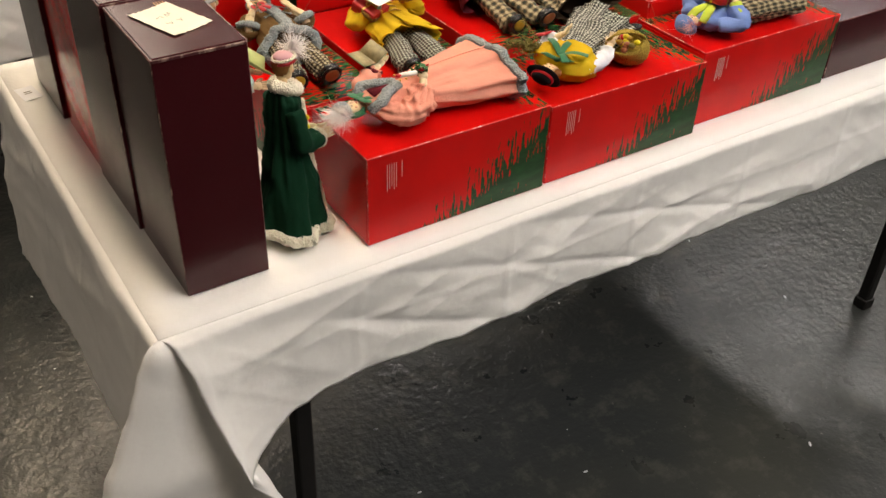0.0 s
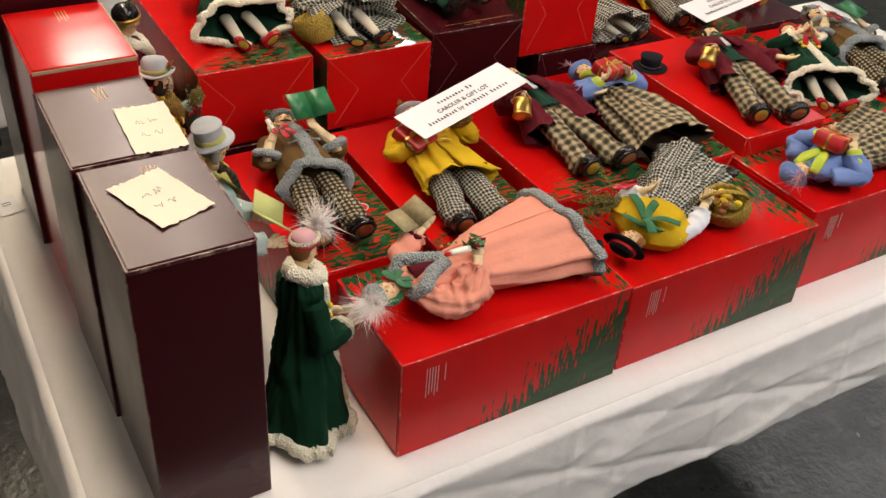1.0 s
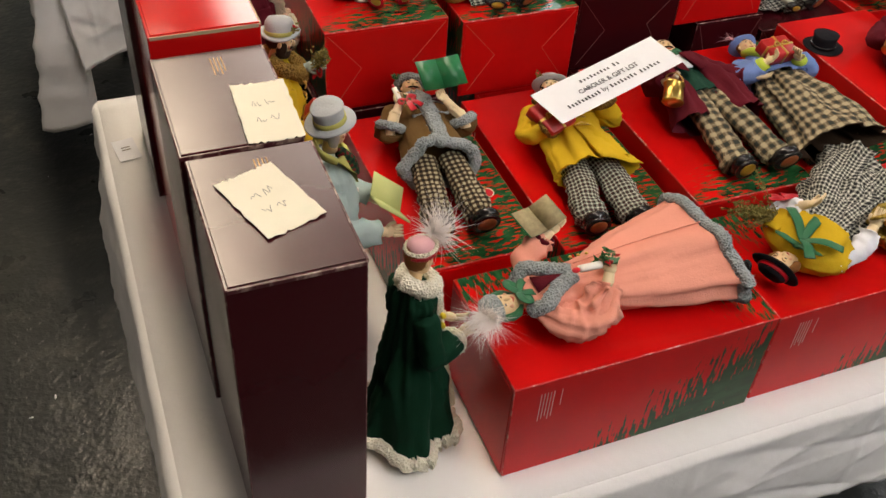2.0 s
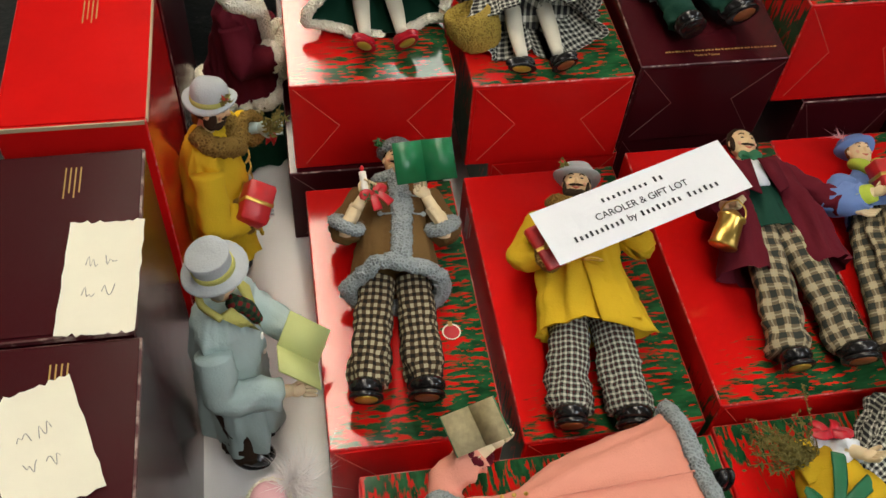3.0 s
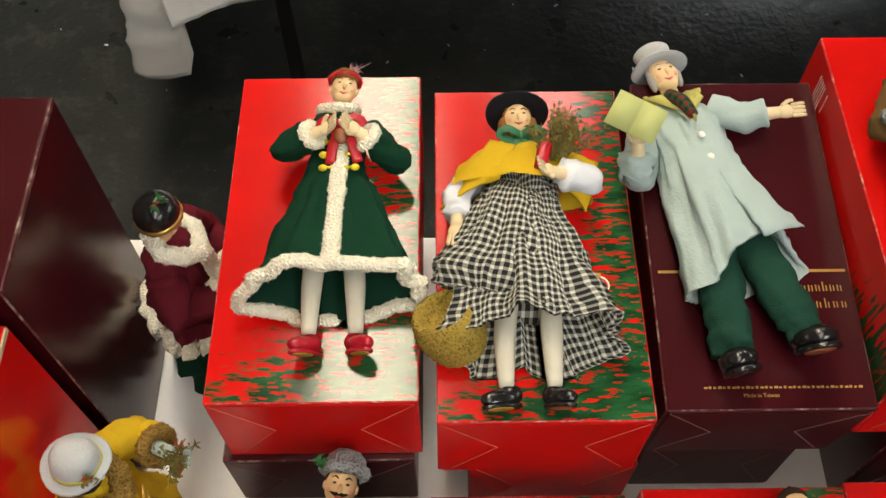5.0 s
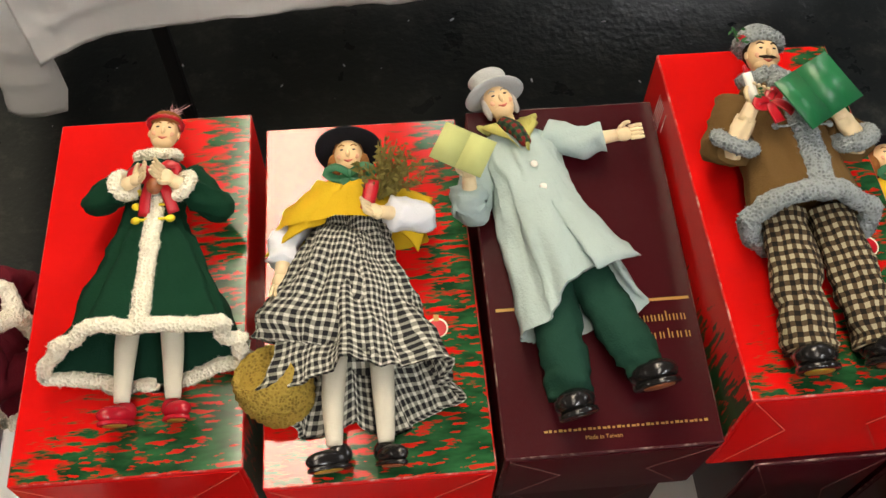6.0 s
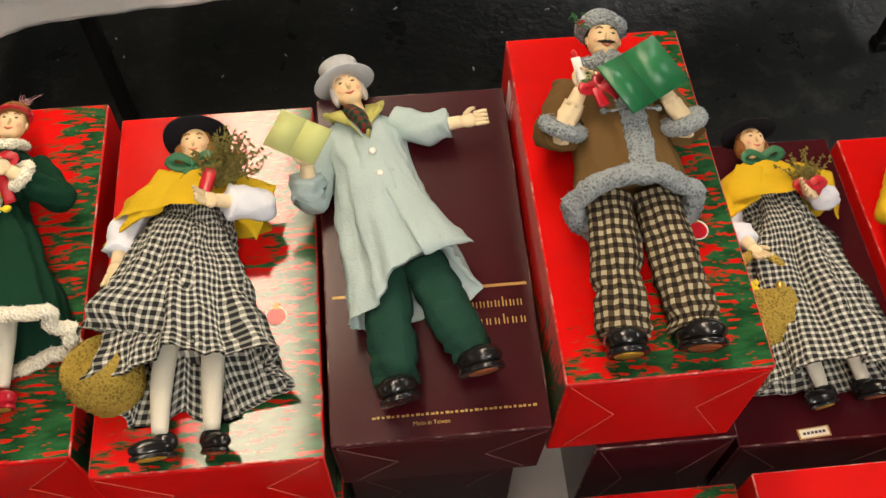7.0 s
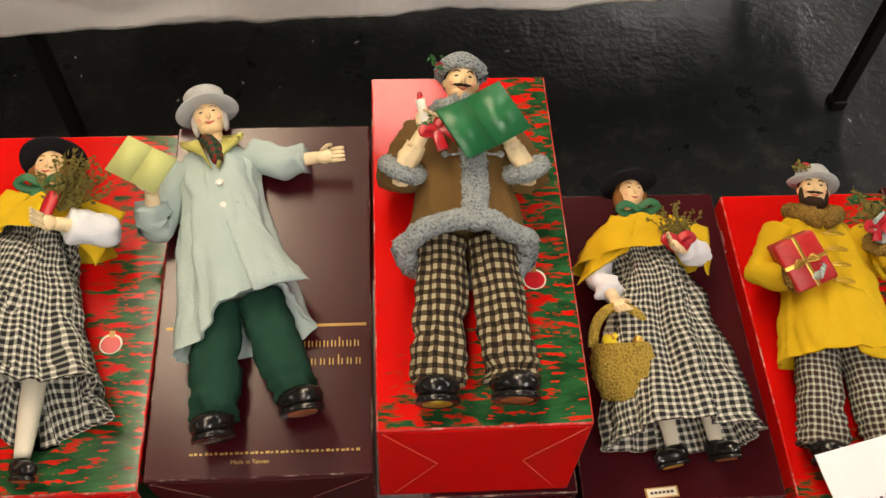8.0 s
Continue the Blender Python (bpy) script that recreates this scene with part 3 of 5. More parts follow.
    def fur(self, path, r, mat, closed=False, seg=12, flat=1.0):
        """A fleecy band along a path."""
        path = [Vector(p) for p in path]
        n = len(path)
        dense = []
        for i in range(n if closed else n - 1):
            a, b = path[i], path[(i + 1) % n]
            k = max(1, int((b - a).length / 0.0021))
            dense += [a.lerp(b, j / k) for j in range(k)]
        if not closed:
            dense.append(path[-1])
        rings, m = [], len(dense)
        for i, p in enumerate(dense):
            d = (dense[(i + 1) % m] - dense[i - 1]) if closed else (dense[min(i + 1, m - 1)] - dense[max(i - 1, 0)])
            side = d.cross(Vector((0, 0, 1)))
            side = side.normalized() if side.length > 1e-6 else Vector((1, 0, 0))
            nor = side.cross(d.normalized())
            ring = []
            for k in range(seg):
                a = 2 * math.pi * k / seg
                q = side * math.cos(a) * flat + nor * math.sin(a)
                w = r * (0.94 + 0.16 * noise.noise((p + q * r) * 520 + Vector((self.s, 0, 0))) + 0.16 * noise.noise((p + q * r) * 230) + 0.1 * noise.noise((p + q * r) * 70))
                ring.append(p + q * w)
                for _ in range(3):
                    tip = (q + Vector((self.rnd.gauss(0, 0.6), self.rnd.gauss(0, 0.6), self.rnd.gauss(0, 0.6)))).normalized() * self.rnd.uniform(0.0006, 0.0019)
                    root = p + q * w * 0.96 + d.normalized() * self.rnd.uniform(-0.001, 0.001)
                    thick = tip.orthogonal().normalized() * 0.0003
                    f = self.bm.faces.new([self.vert(v) for v in (root - thick, root + thick, root + tip)])
                    f.material_index = self.mi(mat)
            rings.append(ring)
        if closed:
            rings.append([v.copy() for v in rings[0]])
        self.surface(rings, mat, (not closed, not closed))

    def slab(self, corners, thick, mat, back=None):
        """A thin sheet with thickness; corners in order round it."""
        c = [Vector(p) for p in corners]
        n = (c[1] - c[0]).cross(c[-1] - c[0]).normalized() * thick
        top, low = [self.vert(p + n / 2) for p in c], [self.vert(p - n / 2) for p in c]
        k = len(c)
        faces = [(top, mat), (low[::-1], back or mat)] + [((low[i], low[(i + 1) % k], top[(i + 1) % k], top[i]), back or mat) for i in range(k)]
        for vs, mm in faces:
            f = self.bm.faces.new(vs)
            f.material_index = self.mi(mm)
            for lp in f.loops:
                lp[self.uv].uv = (lp.vert.co.x, lp.vert.co.y)

    def patch(self, corners, mat, bulge=0.004, wrinkle=0.003, thick=0.002, nu=14, nv=12):
        """A loose flap of cloth between four corners in order, bulging out and creased."""
        a, b, c, e = (Vector(p) for p in corners)
        n = (b - a).cross(e - a).normalized()
        if n.z < 0:
            n = -n
        rings = []
        for i in range(nu + 1):
            u = i / nu
            row = []
            for j in range(nv + 1):
                v = j / nv
                p = a.lerp(b, u).lerp(e.lerp(c, u), v)
                h = bulge * math.sin(math.pi * u) * math.sin(math.pi * min(1.0, v * 0.8)) + wrinkle * (0.5 - 2 * abs(noise.noise(p * 55 + Vector((self.s, 0, 0))))) * (0.3 + v)
                row.append((p + n * h, p + n * (h - thick)))
            rings.append([q[0] for q in row] + [q[1] for q in row[::-1]])
        self.surface(rings, mat)

    def crate(self, c, size, mat, m=None):
        base = (m or Matrix()) @ Matrix.Translation(c)
        x, y, z = (v / 2 for v in size)
        b = min(x, y, z) * 0.14
        rings = []
        for zz, k in ((-z, b), (-z + b, 0), (z - b, 0), (z, b)):
            a, e = x - k, y - k
            rings.append([base @ Vector(q) for q in ((a - b, -e, zz), (a, -e + b, zz), (a, e - b, zz), (a - b, e, zz), (-a + b, e, zz), (-a, e - b, zz), (-a, -e + b, zz), (-a + b, -e, zz))])
        self.surface(rings, mat)

    def plume(self, c, r, mat, count=170, lean=(0, 0, 0)):
        for _ in range(count):
            d = Vector((self.rnd.gauss(0, 1), self.rnd.gauss(0, 1), self.rnd.gauss(0, 1) * 0.8)).normalized() + Vector(lean)
            l = r * self.rnd.uniform(0.3, 1.1)
            side = d.orthogonal().normalized() * 0.0002
            droop = Vector((self.rnd.gauss(0, 0.4), self.rnd.gauss(0, 0.4), self.rnd.gauss(-0.1, 0.3))) * l
            p0, p1, p2 = Vector(c), Vector(c) + d * l * 0.55, Vector(c) + d * l + droop
            vs = [self.vert(q) for q in (p0 - side, p0 + side, p1 + side * 1.3, p1 - side * 1.3, p2)]
            for q in ((0, 1, 2, 3), (3, 2, 4)):
                f = self.bm.faces.new([vs[i] for i in q])
                f.material_index = self.mi(mat)

    def sprig(self, c, d, length, mat, stems=14, leaves=16, spread=0.5, leaf=0.0028, extra=None):
        d = Vector(d).normalized()
        for s in range(stems):
            way = (d + Vector((self.rnd.gauss(0, spread), self.rnd.gauss(0, spread), self.rnd.gauss(0, spread * 0.6)))).normalized()
            l = length * self.rnd.uniform(0.55, 1.1)
            self.tube([Vector(c), Vector(c) + way * l * 0.5, Vector(c) + way * l], [0.0006, 0.0005, 0.0003], mat, 4, 3)
            for k in range(leaves):
                p = Vector(c) + way * l * self.rnd.uniform(0.2, 1.02) + Vector([self.rnd.gauss(0, 0.0018) for _ in range(3)])
                a = Vector([self.rnd.gauss(0, 1) for _ in range(3)]).normalized() * leaf * self.rnd.uniform(0.6, 1.3)
                b = a.orthogonal().normalized() * leaf * 0.4
                f = self.bm.faces.new([self.vert(q) for q in (p - a, p + b, p + a, p - b)])
                f.material_index = self.mi(mat if not extra or self.rnd.random() > 0.15 else extra)

    # -- anatomy --
    def head(self, m, hair, k=1.0, beard=None, moustache=None, lips=True):
        """A painted head; m: x right, y up, z the way it faces."""
        m = m @ Matrix.Scale(k, 4)
        self.blob((0, 0, 0), (0.0118, 0.0152, 0.013), "skin", m, 18, 12)
        self.blob((0, -0.0095, 0.003), (0.0085, 0.0065, 0.0085), "skin", m)
        self.blob((0, -0.0015, 0.0128), (0.002, 0.0038, 0.0033), "skin", m, 8, 6)
        self.tube([m @ Vector((0, -0.008, -0.001)), m @ Vector((0, -0.024, -0.003))], [0.007 * k, 0.0075 * k], "skin", 10, 3)
        for s in (-1, 1):
            self.blob((s * 0.0045, 0.0022, 0.0113), (0.0019, 0.0009, 0.0009), "dark_paint", m, 8, 5)
            self.tube([m @ Vector((s * 0.0026, 0.0056, 0.0122)), m @ Vector((s * 0.005, 0.0071, 0.0112)), m @ Vector((s * 0.0074, 0.0058, 0.0096))], [0.0005 * k, 0.0006 * k, 0.0003 * k], "hair_dark" if moustache else hair, 6, 5)
            self.blob((s * 0.0066, -0.0035, 0.0094), (0.0028, 0.0024, 0.0014), "blush", m, 8, 6)
            self.blob((s * 0.0118, -0.001, 0), (0.0016, 0.0034, 0.0024), "skin", m, 8, 6)
        if lips:
            self.tube([m @ Vector((-0.0036, -0.0064, 0.0102)), m @ Vector((0, -0.0084, 0.0116)), m @ Vector((0.0036, -0.0064, 0.0102))], [0.0005 * k, 0.0013 * k, 0.0005 * k], "cheek", 7, 6)
        if moustache:
            for s in (-1, 1):
                self.tube([m @ Vector((0, -0.005, 0.0126)), m @ Vector((s * 0.0035, -0.0055, 0.0122)), m @ Vector((s * 0.0068, -0.0045, 0.0098))], [0.0014 * k, 0.0013 * k, 0.0004 * k], moustache, 7, 5)
        if beard:
            self.blob((0, -0.0125, 0.0035), (0.0105, 0.0068, 0.0092), beard, m, 14, 8, 0.12, 400)
            for s in (-1, 1):
                self.blob((s * 0.0098, -0.0055, 0.0025), (0.0026, 0.0085, 0.0058), beard, m, 8, 7, 0.1, 400)
        self.blob((0, 0.003, -0.0035), (0.0128, 0.0152, 0.0118), hair, m, 16, 10, 0.1, 300)

    def top_hat(self, m, mat, band, r=0.0165, tall=0.024, brim=0.027):
        self.lathe([(brim * 0.6, 0.0012), (brim, 0.0), (brim * 1.02, 0.0012), (brim * 0.96, 0.0026), (r * 1.05, 0.002), (r * 0.98, 0.004), (r * 0.97, tall * 0.6), (r * 1.06, tall * 0.97), (r * 1.0, tall), (r * 0.3, tall * 0.985)], mat, m, 24, 0.006)
        self.lathe([(r * 1.0, 0.0022), (r * 1.05, 0.0024), (r * 1.04, 0.0075), (r * 0.99, 0.0078)], band, m, 24)

    def derby(self, m, mat, band, brim=0.025, r=0.0165):
        self.lathe([(brim * 0.6, 0), (brim, 0.0), (brim * 1.03, 0.0016), (brim * 0.97, 0.0028), (r * 1.02, 0.0014), (r, 0.006), (r * 0.95, 0.012), (r * 0.75, 0.0172), (r * 0.4, 0.0193), (r * 0.08, 0.0195)], mat, m, 24, 0.012)
        self.lathe([(r * 1.0, 0.0012), (r * 1.05, 0.0014), (r * 1.03, 0.0056), (r * 0.98, 0.006)], band, m, 24)

    def arm(self, joints, mat, r=(0.014, 0.0135, 0.0125), cuff=None, hand="hand", cuff_r=0.006, fold=0.0, grip=(0, 0.006, 0.004), turn=0.0):
        a, b, c = (Vector(p) for p in joints)
        r = tuple(v * 0.88 for v in r)
        self.tube([a, a.lerp(b, 0.5), b, b.lerp(c, 0.6), c], [r[0], r[0] * 1.03, r[1], r[1] * 0.98, r[2]], mat, 18, 22, fold, 4, crumple=0.0022, bunch=0.0042 if r[0] > 0.0085 else 0.0)
        d = (c - b).normalized()
        if cuff:
            s = d.orthogonal().normalized()
            t = d.cross(s)
            self.fur([c + (s * math.cos(x) + t * math.sin(x)) * r[2] * 1.0 for x in [i * math.pi / 5 for i in range(10)]], cuff_r, cuff, True)
        if hand:
            self.tube([c - d * 0.004, c + d * 0.011], [0.0062, 0.0052], hand, 10, 3)
            h = c + d * 0.016
            m = Matrix.Translation(h) @ d.to_track_quat("Y", "Z").to_matrix().to_4x4() @ pose(0, 0, 0, 0, turn, 0)
            self.blob((0, 0, 0), (0.0066, 0.0078, 0.0042), hand, m, 12, 8)
            g = Vector(grip)
            for i in range(4):
                x = -0.0048 + i * 0.0032
                self.tube([m @ Vector((x, 0.005, 0.001)), m @ (Vector((x * 1.1, 0.011, 0.002)) + g * 0.3), m @ (Vector((x * 1.1, 0.012, 0.003)) + g)], [0.0019, 0.0018, 0.0013], hand, 7, 5)
            self.tube([m @ Vector((-0.005, -0.002, 0.001)), m @ Vector((-0.0085, 0.003, 0.003)), m @ Vector((-0.0085, 0.007, 0.005))], [0.0021, 0.0019, 0.0014], hand, 7, 5)
            return h
        return c

    def leg(self, hip, ankle, mat, r0=0.0185, r1=0.0175, shoe="shoe", sole="sole", splay=0.0, size=1.0, crumple=0.0028):
        hip, ankle = Vector(hip), Vector(ankle)
        if mat:
            self.tube([hip, hip.lerp(ankle, 0.5) + Vector((0, 0, 0.003)), ankle], [r0, (r0 + r1) / 2, r1], mat, 22, 28, 0.05, 3, crumple=crumple * 0.9, bunch=0.0034)
        m = Matrix.Translation(ankle + Vector((0, -0.005, 0.004))) @ pose(0, 0, 0, 10, splay, 0) @ Matrix.Scale(size, 4)
        if size < 0.9:
            m = m @ Matrix.Diagonal((0.74, 1, 1.12, 1)) if self.lying else m
        self.blob((0, 0, 0.005), (0.0148, 0.0098, 0.021), shoe, m, 16, 10)
        self.blob((0, 0.004, -0.007), (0.0135, 0.011, 0.011), shoe, m, 14, 8)
        self.lathe([(0.008, -0.0062), (0.0143, -0.0066), (0.0146, -0.0098), (0.0138, -0.0106), (0.006, -0.0106)], shoe, m @ Matrix.Translation((0, 0, 0.005)) @ Matrix.Diagonal((1, 1, 1.42, 1)), 20)
        self.lathe([(0.004, -0.0104), (0.0098, -0.0106), (0.0094, -0.0113), (0.003, -0.0113)], sole, m @ Matrix.Translation((0, 0, 0.0065)) @ Matrix.Diagonal((1, 1, 1.35, 1)), 18)

    def robe(self, stations, mat, fold=0.12, waves=5, lining=None, trim=None, trim_r=0.008, seg=72, n=44, crumple=0.0062, shear=0.0, lift=0.0, lift_at=2.3):
        """A coat or skirt from neck to hem: stations of (x, y, z, across, thick)."""
        rings = self.tube([s[:3] for s in stations], [(s[3], s[4]) for s in stations], mat, seg, n, fold, waves, (True, False), crumple=crumple, shear=shear, lift=lift, lift_at=lift_at)
        hem, up = rings[-1], rings[-7]
        mid, mid2 = sum(hem, Vector()) / len(hem), sum(up, Vector()) / len(up)
        self.surface([hem, [mid.lerp(p, 0.93) for p in hem], [mid2.lerp(p, 0.86) for p in up]], lining or mat, (False, True))
        if trim:
            self.fur(hem, trim_r, trim, True)
        return rings

    def book(self, c, m, cover, page, w=0.03, h=0.04, spread=24):
        for s in (-1, 1):
            b = Matrix.Translation(c) @ m @ pose(0, 0, 0, 0, -s * spread, 0)
            p = [b @ Vector((0, -h / 2, 0)), b @ Vector((s * w, -h / 2, 0)), b @ Vector((s * w, h / 2, 0)), b @ Vector((0, h / 2, 0))]
            if s < 0:
                p = p[::-1]
            self.slab(p, 0.0018, page, cover)

    def parcel(self, c, m, size=(0.036, 0.03, 0.02)):
        b = Matrix.Translation(c) @ m
        self.crate((0, 0, 0), size, "parcel", b)
        x, y, z = size
        self.crate((0, 0, 0), (0.0035, y + 0.0012, z + 0.0012), "gold", b)
        self.crate((0, 0, 0), (x + 0.0012, 0.0035, z + 0.0012), "gold", b)
        for s in (-1, 1):
            self.tube([b @ Vector((0, 0, z / 2)), b @ Vector((s * 0.007, 0.004, z / 2 + 0.004)), b @ Vector((s * 0.011, -0.002, z / 2 + 0.002)), b @ Vector((0, 0, z / 2 + 0.001))], [0.001, 0.0014, 0.0014, 0.001], "gold", 6, 9)

    def bow(self, c, m, mat, k=1.0, tail=0.035):
        b = Matrix.Translation(c) @ m @ Matrix.Scale(k, 4)
        self.blob((0, 0, 0), (0.004, 0.0045, 0.003), mat, b)
        for s in (-1, 1):
            self.tube([b @ Vector((0, 0, 0.001)), b @ Vector((s * 0.011, 0.006, 0.005)), b @ Vector((s * 0.018, 0.001, 0.003)), b @ Vector((s * 0.009, -0.004, 0)), b @ Vector((0, 0, 0))], [(0.004, 0.0012)] * 5, mat, 8, 12)
            self.tube([b @ Vector((s * 0.002, -0.002, 0.001)), b @ Vector((s * 0.008, -tail * 0.5, 0.002)), b @ Vector((s * 0.012, -tail, -0.003))], [(0.003, 0.0009), (0.0042, 0.0009), (0.0045, 0.0009)], mat, 8, 7)

    def basket(self, c, m, k=1.0, fill=True):
        b = Matrix.Translation(c) @ m @ Matrix.Scale(k, 4)
        wall = [(0.006, -0.031)]
        for i in range(13):
            y = -0.0305 + i * 0.0041
            wall.append((0.0205 + 0.008 * math.sin((i / 12) * 2.6) + (0.0009 if i % 2 else -0.0004), y))
        wall += [(0.0235, 0.0195), (0.021, 0.018), (0.02, 0.006), (0.004, 0.004)]
        self.lathe(wall, "straw", b, 36, 0, 0.022, 18)
        if not fill:
            return
        pts = [b @ Vector((0.0255 * math.cos(a), 0.016 + 0.036 * math.sin(a), 0)) for a in [i * math.pi / 8 for i in range(9)]]
        self.tube(pts, [(0.0045, 0.0022)] * 9, "straw", 8, 18)
        if fill:
            for i in range(24):
                a, r = self.rnd.uniform(0, 6.3), self.rnd.uniform(0, 0.017)
                self.blob((r * math.cos(a), 0.017 + self.rnd.uniform(0, 0.009), r * math.sin(a)), (0.005, 0.005, 0.005), self.rnd.choice(["berry", "gold", "yellow_bright", "herb", "sole_brown"]), b, 8, 6)

    def finish(self, m, label, group="dolls"):
        bmesh.ops.recalc_face_normals(self.bm, faces=self.bm.faces[:])
        me = mesh_of(self.bm, "doll", [M[x] for x in self.mats])
        ob = new("doll", me)
        ob.matrix_world = m
        return tagged(ob, label, "doll", group)


def lie(x, y, z, heading):
    return pose(x, y, z + 0.0005, 0, 0, heading)


def stand(x, y, z, facing):
    """Upright; facing: degrees from the table's front edge, turning towards +x."""
    return pose(x, y, z, 90, 0, facing)


def brown_coat_man(m, label, seed, book_turn=(18, 6, 34), book_at=(0.011, 0.19, 0.088)):
    d = Doll(True, seed)
    d.leg((-0.0165, 0.118, 0.03), (-0.0235, 0.012, 0.022), "gingham", 0.0168, 0.0165, splay=-8)
    d.leg((0.0165, 0.118, 0.03), (0.0245, 0.014, 0.022), "gingham", 0.0168, 0.0165, splay=22, sole="sole_brown")
    d.robe([(0, 0.236, 0.036, 0.012, 0.011), (0, 0.222, 0.034, 0.027, 0.02), (0, 0.19, 0.033, 0.031, 0.027), (0, 0.15, 0.033, 0.035, 0.03), (0, 0.108, 0.034, 0.0415, 0.033)], "brown", 0.03, 3, "brown", "fur_grey", 0.0082, crumple=0.003, shear=0.25)
    d.fur([(0.002, 0.226, 0.056), (0.006, 0.19, 0.062), (0.006, 0.15, 0.065), (0.004, 0.112, 0.067)], 0.0082, "fur_grey", flat=1.25)
    for s in (-1, 1):
        d.fur([(0, 0.236, 0.05), (s * 0.012, 0.232, 0.046), (s * 0.016, 0.238, 0.034), (s * 0.008, 0.242, 0.024)], 0.008, "fur_grey")
    for y in (0.198, 0.176):
        for s in (-1, 1):
            d.tube([(0.006, y, 0.071), (0.006 + s * 0.011, y - 0.002, 0.0675), (0.006 + s * 0.02, y + 0.001, 0.062)], [0.0011] * 3, "fur_grey", 6, 6)
            d.blob((0.006 + s * 0.02, y + 0.001, 0.062), (0.0028, 0.003, 0.002), "fur_grey", None, 8, 6)
    for s in (-1, 1):
        d.arm([(s * 0.029, 0.216, 0.036), (s * 0.047, 0.176, 0.034), (s * 0.044, 0.168, 0.05)], "brown", (0.017, 0.0175, 0.016), None, None)
        c, ax = Vector((s * 0.044, 0.168, 0.054)), Vector((s * -0.35, 0.6, 0.6)).normalized()
        u, v = ax.orthogonal().normalized(), ax.cross(ax.orthogonal().normalized())
        d.fur([c + (u * math.cos(a) + v * math.sin(a)) * 0.0125 for a in [i * math.pi / 6 for i in range(12)]], 0.0066, "fur_grey", True)
        d.arm([(s * 0.046, 0.16, 0.046), (s * 0.044, 0.168, 0.056), (s * 0.034, 0.184, 0.066)], "hand", (0.0065, 0.007, 0.0062), grip=(0, -0.002, 0.005))
    d.tube([(-0.027, 0.192, 0.074), (-0.031, 0.214, 0.084)], [0.0036, 0.0034], "wax", 10, 3)
    d.blob((-0.0315, 0.217, 0.085), (0.002, 0.004, 0.002), "berry", None, 8, 6)
    d.bow((-0.02, 0.19, 0.08), pose(0, 0, 0, 0, 0, 35), "ribbon_red", 0.6, 0.03)
    d.sprig((-0.022, 0.19, 0.078), (0.6, 0.2, 0.4), 0.012, "leaf", 4, 6, 0.6, 0.003)
    d.book(book_at, pose(0, 0, 0, *book_turn), "book_green", "book_green", 0.029, 0.043, 14)
    mh = pose(0.002, 0.26, 0.04, 14, 6, -4)
    d.head(mh, "hair_dark", 1.08, None, "hair_dark")
    hat = mh @ pose(0, 0.003, -0.003, -14)
    d.lathe([(0.0148, 0.006), (0.0165, 0.012), (0.0155, 0.02), (0.01, 0.0255), (0.002, 0.027)], "fur_grey", hat, 24)
    d.fur([hat @ Vector((0.0155 * math.cos(a), 0.0095, 0.0155 * math.sin(a))) for a in [i * math.pi / 8 for i in range(16)]], 0.0062, "fur_grey", True)
    d.sprig(mh @ Vector((-0.017, 0.012, 0.008)), (-0.5, 0.4, 0.5), 0.01, "leaf", 4, 5, 0.6, 0.0035, "berry")
    d.finish(m, label)


